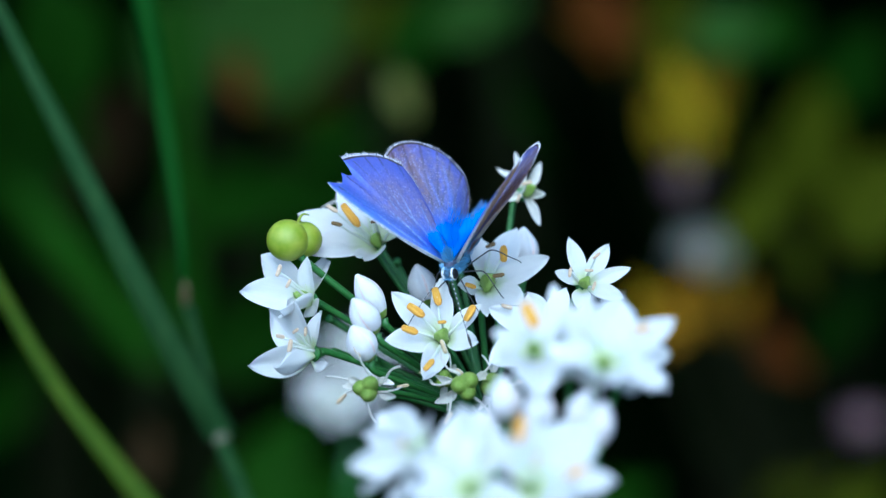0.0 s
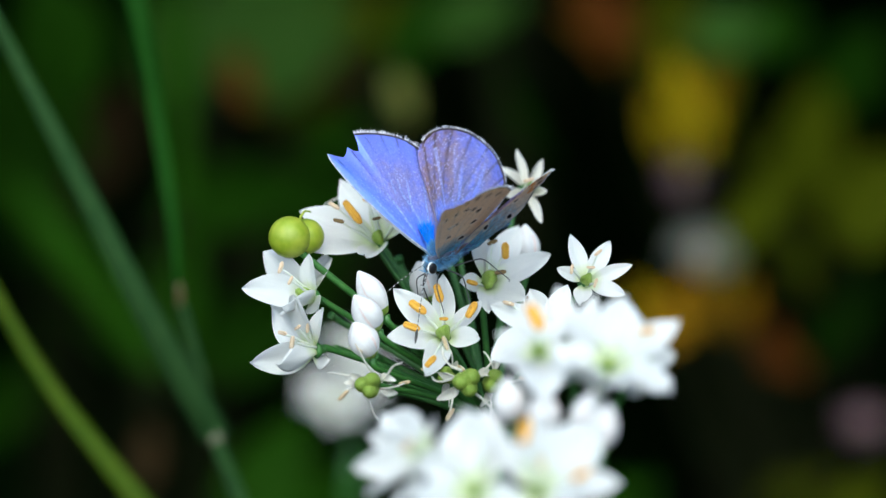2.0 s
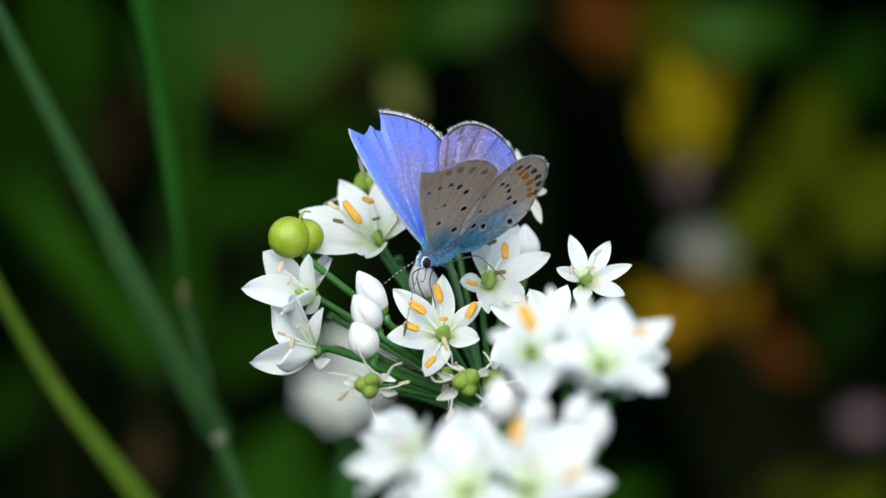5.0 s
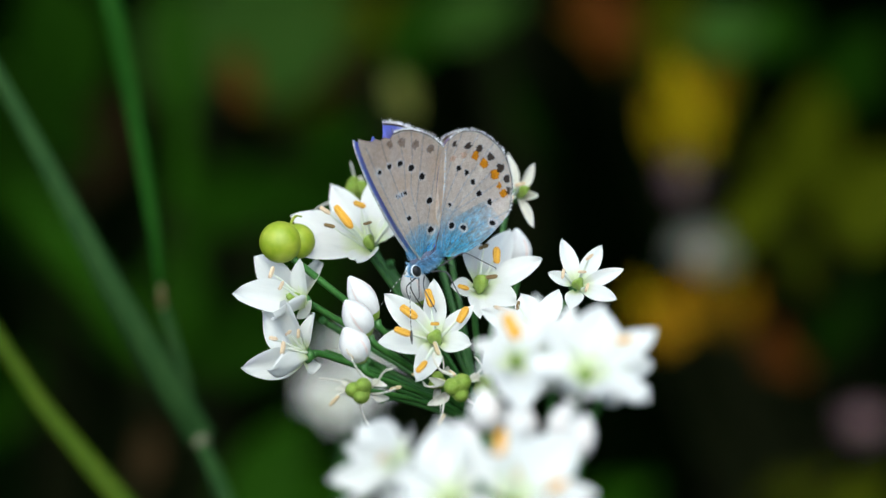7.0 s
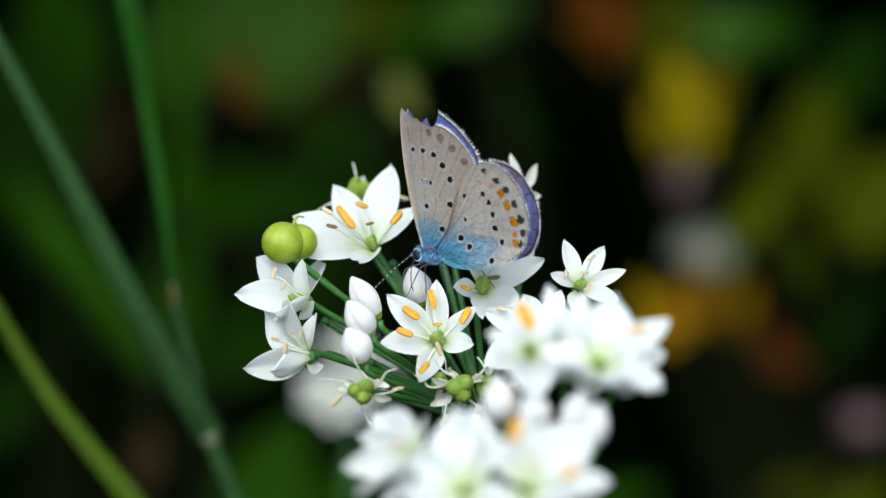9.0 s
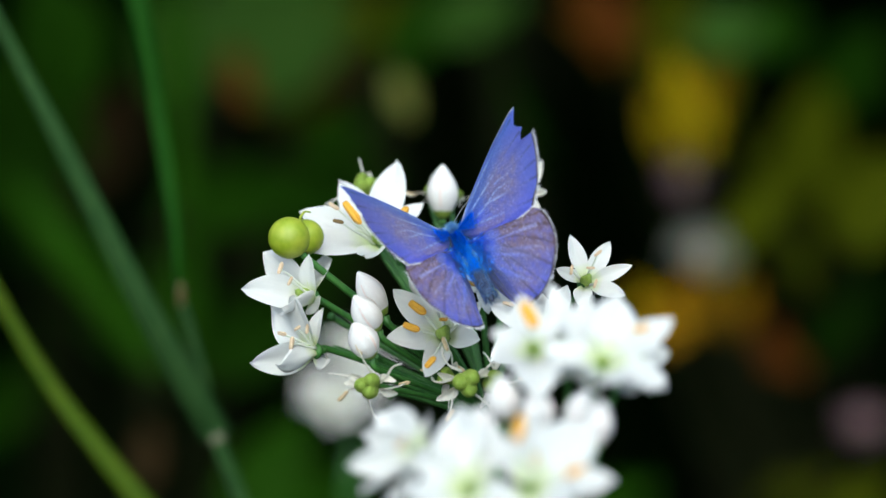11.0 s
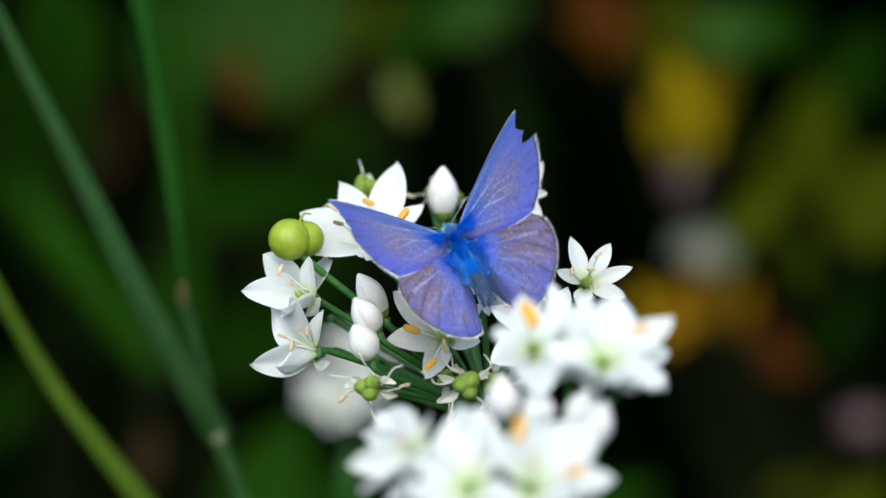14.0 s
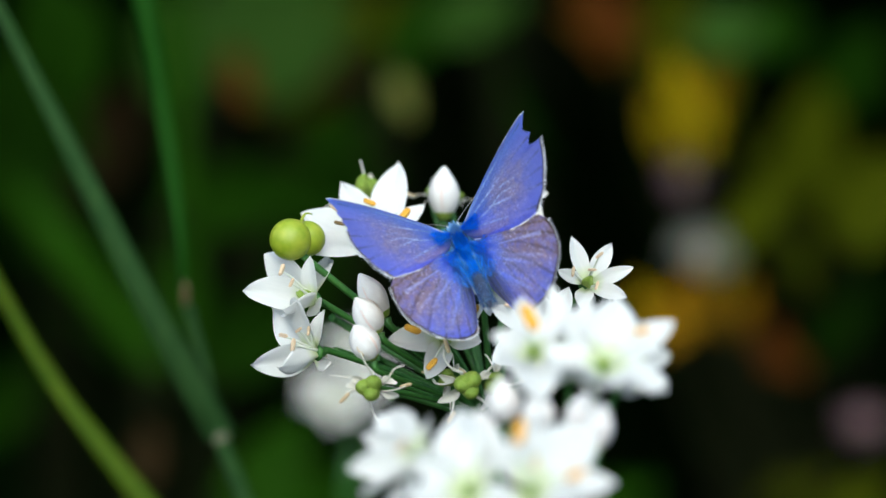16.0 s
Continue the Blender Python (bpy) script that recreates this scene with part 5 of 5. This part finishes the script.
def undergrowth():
    """Dense upright blades and leaves that cover the soil behind the flowers, shade put into their near-black colour.
    """
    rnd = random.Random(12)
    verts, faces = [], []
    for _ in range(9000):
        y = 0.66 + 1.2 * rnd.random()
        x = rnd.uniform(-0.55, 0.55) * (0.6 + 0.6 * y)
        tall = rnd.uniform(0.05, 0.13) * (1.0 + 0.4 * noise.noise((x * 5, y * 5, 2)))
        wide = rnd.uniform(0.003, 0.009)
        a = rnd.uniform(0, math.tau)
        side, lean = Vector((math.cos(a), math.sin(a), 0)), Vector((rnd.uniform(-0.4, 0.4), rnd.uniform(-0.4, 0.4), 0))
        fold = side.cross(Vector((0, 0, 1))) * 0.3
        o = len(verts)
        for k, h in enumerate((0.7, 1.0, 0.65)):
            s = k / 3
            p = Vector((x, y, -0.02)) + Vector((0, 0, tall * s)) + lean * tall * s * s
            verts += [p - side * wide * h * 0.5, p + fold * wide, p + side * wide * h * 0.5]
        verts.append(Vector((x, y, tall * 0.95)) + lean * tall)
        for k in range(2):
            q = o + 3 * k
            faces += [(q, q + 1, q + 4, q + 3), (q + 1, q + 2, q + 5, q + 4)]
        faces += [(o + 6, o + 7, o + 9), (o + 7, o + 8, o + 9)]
    tagged(new("undergrowth", mesh_of("undergrowth", verts, faces, THICKET)), "dense undergrowth with shade painted in as near-black green", "undergrowth", kind="stuff")


undergrowth()


def shade_shrub(label, x0, x1, seed):
    """A leafy shrub taller than the flowers, out of view, added to shade what lies behind: stems and a dense crown."""
    rnd = random.Random(seed)
    ob = tagged(new("shading_shrub"), label, "shrub", "tall shrubs behind")
    ob.location = foot = Vector((0.5 * (x0 + x1), 0.75, 0))
    for k in range(7):
        a = Vector((rnd.uniform(-0.06, 0.06), rnd.uniform(-0.05, 0.25), -0.01))
        b = Vector((rnd.uniform(-0.2, 0.2), rnd.uniform(0.2, 0.5), rnd.uniform(0.5, 0.85)))
        part("stem", mesh_of("stem", *tube(bezier([a, a.lerp(b, 0.5) + Vector((0, 0.05, 0)), b], 12), lambda s: 0.006 - 0.004 * s, 7), TWIG), ob)
    verts, faces = [], []
    mid, half = 0.5 * (x0 + x1), 0.5 * (x1 - x0)
    count = 0
    while count < 2600:
        x, y = mid + half * rnd.uniform(-1.25, 1.25), rnd.uniform(0.16, 1.75)
        edge = 1 + 0.35 * noise.noise((x * 6, y * 6, seed))
        out = (abs(x - mid) / (1.2 * half * edge)) ** 2.6 + (abs(y - 0.93) / (0.78 * edge)) ** 2.6
        if out > 1:
            continue
        count += 1
        # the crown hangs just above the line of sight
        low = max(0.05, 0.72 - (y + 0.408) * math.tan(radians(21))) + 0.01
        z = low + rnd.random() ** 1.3 * (0.3 + 0.45 * (1 - out)) * (0.8 + 0.5 * noise.noise((x * 5, y * 5, 5)))
        length, wide = rnd.uniform(0.04, 0.075), rnd.uniform(0.018, 0.032)
        a, tip = rnd.uniform(0, math.tau), rnd.uniform(-0.7, 0.5)
        d = Vector((math.cos(a) * math.cos(tip), math.sin(a) * math.cos(tip), math.sin(tip)))
        w = d.cross(Vector((0, 0, 1))).normalized() * wide * 0.5
        up = w.cross(d).normalized() * wide * 0.25
        p = Vector((x, y, z)) - foot
        o = len(verts)
        verts += [p, p + d * length * 0.4 + w + up, p + d * length * 0.45, p + d * length * 0.4 - w + up, p + d * length]
        faces += [(o, o + 1, o + 2), (o, o + 2, o + 3), (o + 1, o + 4, o + 2), (o + 2, o + 4, o + 3)]
    part("crown", mesh_of("crown", verts, faces, LEAF, smooth=False), ob, None, "dense dark green foliage")


# unseen shrubs, added only to keep light off the plants behind
shade_shrub("unseen tall leafy shrub added to shade the background", -0.7, -0.22, 31)
shade_shrub("unseen tall leafy shrub added to shade the background", -0.24, 0.24, 32)
shade_shrub("unseen tall leafy shrub added to shade the background", 0.22, 0.7, 33)
plant("leafy_plant", "dark green leafy plant in the shade", "plant", (-0.13, 0.62, 0), [
    ((-82.2, -3.8, -442), (-0.5, 0.8, 0.2), 60, "green", 0.16, 20),
    ((-58.4, 39.5, -425), (0.05, 1, 0), 58, "green", 0.16, 40),
    ((-51.1, 13.9, -544), (0.95, 0.1, 0.2), 43, "green", 0.5, 60),
    ((-104.6, 37.7, -544), (-0.6, 0.7, 0.2), 43, "green", 0.5, 30),
    ((-67, -11, -500), (0.4, 0.9, 0.2), 38, "green", 0.5, 45),
    ((-43, -55, -500), (0.5, 0.8, 0.2), 36, "green", 0.5, 15),
    ((-27, 29, -544), (0.9, 0.2, 0.2), 24, "green", 0.5, 62),
    ((-28, 14, -560), (0.8, 0.3, 0.2), 34, "green", 0.5, 50),
    ((-114, 30, -560), (-0.3, 0.9, 0.2), 44, "green", 0.8, 15),
    ((-102.2, 56.9, -578), (-0.2, 0.8, 0.3), 39, "green", 0.8, 30),
    ((-111.1, 9.1, -578), (-0.3, 0.8, 0.3), 33, "green", 0.5, 30),
    ((-93.2, 29.5, -612), (0.4, 0.7, 0.3), 37, "brown", 0.5, 30),
    ((-71.1, 56, -561), (0.2, 0.9, 0.2), 35, "grey", 0.5, 40),
    ((-45.4, 60.3, -612), (0.9, 0.3, 0.3), 49, "grey", 0.8, 30),
    ((-35.7, 49.5, -646), (0.6, 0.5, 0.3), 41, "olive", 0.5, 40),
    ((-20.7, 63.4, -612), (0.9, 0.3, 0.3), 31, "olive", 0.5, 40),
    ((-53.4, 44.5, -578), (0.25, -0.8, 0.3), 17, "rust", 0.5, 30),
    ((-31.5, 49.5, -612), (0.8, -0.2, 0.3), 15, "brown", 0.8, 30),
    ((-49.9, -22.3, -578), (0.9, 0.3, 0.2), 48, "green", 0.5, 50),
    ((-36.1, -1.4, -612), (0.7, 0.5, 0.2), 46, "green", 0.5, 60),
    ((-32.9, -63, -561), (0.9, 0.2, 0.3), 35, "green", 0.5, 60),
    ((-121.7, -41.3, -646), (0.5, 0.6, 0.3), 38, "green", 0.5, 60),
    ((-67.7, -47.2, -442), (0.2, 0.9, 0.2), 14, "brown", 0.5, 30),
    ((-93, -25.3, -646), (-0.6, 0.6, 0.3), 38, "green", 0.5, 50)])

plant("leafy_plant", "tall thin-leaved plant in deep shade", "plant", (0, 0.66, 0), [
    ((-9.3, 34.9, -442), (0.35, -0.9, 0.2), 12, "pale", 0.5, 25),
    ((9, 62, -578), (0.9, 0.3, 0.2), 27, "grey", 0.5, 30),
    ((-6.6, 59.9, -578), (0.5, 0.8, 0.2), 30, "green", 0.5, 30),
    ((17, 39.1, -544), (0.25, -1, 0.1), 43, "green", 0.16, 75)])

plant("autumn_shrub", "yellowing garden shrub with autumn leaves", "shrub", (0.16, 0.6, 0), [
    ((59.1, 41.3, -527), (-0.3, 0.9, 0.3), 18, "yellow", 0.5, 20),
    ((68, 39.1, -544), (0.3, 0.9, 0.3), 16, "orange", 0.5, 25),
    ((64.4, 31.5, -540), (0.1, 0.9, 0.3), 21, "yellow", 0.5, 15),
    ((79, 8.8, -540), (0.5, 0.7, 0.3), 22, "olive", 0.5, 40),
    ((56, 33.2, -561), (-0.1, 0.9, 0.3), 19, "yellow", 0.5, 35),
    ((65.4, 29.1, -570), (0.2, 0.9, 0.3), 18, "olive", 0.5, 30),
    ((60.7, 22.6, -578), (-0.4, 0.6, 0.3), 16, "brown", 0.8, 25),
    ((69.9, 42.8, -561), (0.4, 0.8, 0.3), 19, "olive", 0.8, 20),
    ((55, -16.3, -493), (0.3, 0.9, 0.3), 16, "orange", 0.8, 10),
    ((69.7, -4.8, -527), (0.5, 0.8, 0.3), 18, "olive", 0.5, 20),
    ((63.6, -11, -510), (0.2, 0.7, 0.3), 18, "orange", 0.8, 20),
    ((74.9, -14.8, -530), (0.4, 0.7, 0.3), 16, "orange", 0.5, 30),
    ((51.3, -14.8, -527), (-0.3, 0.7, 0.3), 16, "yellow", 0.5, 20),
    ((42, 61.4, -578), (-0.5, 0.7, 0.3), 24, "rust", 0.8, 10),
    ((38.9, 56.3, -595), (-0.5, 0.7, 0.3), 23, "orange", 0.5, 50),
    ((73.1, 55.8, -544), (0.9, 0.2, 0.3), 20, "grey", 0.8, 10),
    ((60.1, 59.4, -595), (0.2, 0.8, 0.3), 27, "olive", 0.8, 20),
    ((90, 60.4, -612), (0.7, 0.5, 0.3), 20, "green", 0.8, 30),
    ((97, 29, -595), (0.3, 0.9, 0.3), 35, "olive", 0.8, 50),
    ((111.1, 13.4, -561), (0.3, 0.9, 0.3), 29, "olive", 0.8, 20),
    ((95.1, 1.7, -612), (-0.3, 0.9, 0.3), 34, "olive", 0.5, 50),
    ((110, -18.4, -612), (0.6, 0.7, 0.3), 32, "green", 0.5, 65),
    ((90.4, -27.6, -612), (0.6, -0.5, 0.3), 23, "rust", 0.5, 40),
    ((84.3, 21.8, -612), (-0.3, 0.8, 0.3), 31, "olive", 0.5, 50),
    ((114, 51.1, -646), (0.6, 0.7, 0.3), 32, "green", 0.8, 50),
    ((44, -64.4, -544), (0.9, 0.3, 0.3), 24, "green", 0.5, 50),
    ((95.1, -66.5, -612), (0.9, 0.3, 0.3), 23, "olive", 0.5, 45),
    ((112.8, -67.5, -600), (0.8, 0.4, 0.3), 22, "olive", 0.5, 45)])



def daisy(name, label, p, normal, size, mat, seed, foot):
    ob = tagged(new(name), label, "flower", "flowers behind")
    ob.location = foot
    rnd = random.Random(seed)
    q = spot(*p) - Vector(foot)
    m = facing(q, heading(*normal))
    me = petal_mesh("petal", mat, 0.45, 0.3, -0.1, seed)
    for i in range(11):
        part("petal", me, ob, m @ Matrix.Rotation(i * math.tau / 11, 4, "Z") @ Matrix.Rotation(radians(-rnd.uniform(0, 30)), 4, "Y") @ Matrix.Scale(MM * size * rnd.uniform(0.85, 1.05), 4))
    part("disc", mesh_of("disc", *ball(1, 1, 0.6), ANTHER_PALE), ob, m @ Matrix.Scale(MM * size * 0.25, 4))
    part("stem", mesh_of("stem", *tube(bezier([(0, 0, 0), q * 0.5 + Vector((0, 0.01, 0)), q], 14), MM * 1.2, 8), TWIG), ob)
    return ob


daisy("wild_flower", "white flower greyed to look shaded among yellow leaves", (61.4, -1.2, -476), (0.2, 0.6, 0.7), 9.4, PALE, 61, (0.15, 0.56, 0))
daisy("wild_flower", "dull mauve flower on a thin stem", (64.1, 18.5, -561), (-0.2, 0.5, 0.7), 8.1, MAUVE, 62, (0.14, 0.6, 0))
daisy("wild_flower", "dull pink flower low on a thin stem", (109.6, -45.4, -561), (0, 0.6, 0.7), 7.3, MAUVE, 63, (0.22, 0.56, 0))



def motions():
    def swaying(head, foot, top, rows):
        h = top.z - foot.z
        out = []
        for t, du, dv in rows:
            dy = dv / math.sin(radians(TILT))
            turn = Euler((math.atan2(-dy * MM, h), math.atan2(du * MM, h), 0)).to_matrix().to_4x4()
            out.append((t, Matrix.Translation(foot) @ turn))
        walk(head, out)

    swaying(main.head, main.foot, C_MAIN, SWAY)
    swaying(front.head, front.foot, C_FRONT, FRONT_SWAY)
    reach = (NODE_AT - PIVOT).length + 0.02
    for grass, share in ((tall_grass, 1.0), (low_grass, 1.05)):
        rows = []
        for t, du in GRASS_SWAY:
            rows.append((t, Matrix.Translation(PIVOT) @ Matrix.Rotation(-share * du * MM / reach, 4, NEAR)))
        walk(grass, rows)
    walk(bug, [(t, Matrix.Translation(FOCUS) @ pose(x * MM, y * MM, z * MM, rx, ry, rz)) for t, x, y, z, rx, ry, rz in BUTTERFLY])
    for s in (1, -1):
        fore, hind = [], []
        for t, left, right, sf, sh, extra, droop, twist in WINGS:
            lift = left if s > 0 else right
            fore.append((t, pose(1.2 * MM, s * 0.8 * MM, 0.9 * MM, s * lift) @ pose(0, 0, 0, 0, 0, -s * sf)))
            hind.append((t, pose(-0.8 * MM, s * 0.8 * MM, 0.7 * MM, s * (lift + extra + (droop if s > 0 else 0))) @ pose(0, 0, 0, 0, 0, -s * sh)
                         @ Matrix.Rotation(radians(twist if s > 0 else 0), 4, Vector((-0.92, 0.38, 0)))))
        walk(wings["fore", s], fore)
        walk(wings["hind", s], hind)


motions()
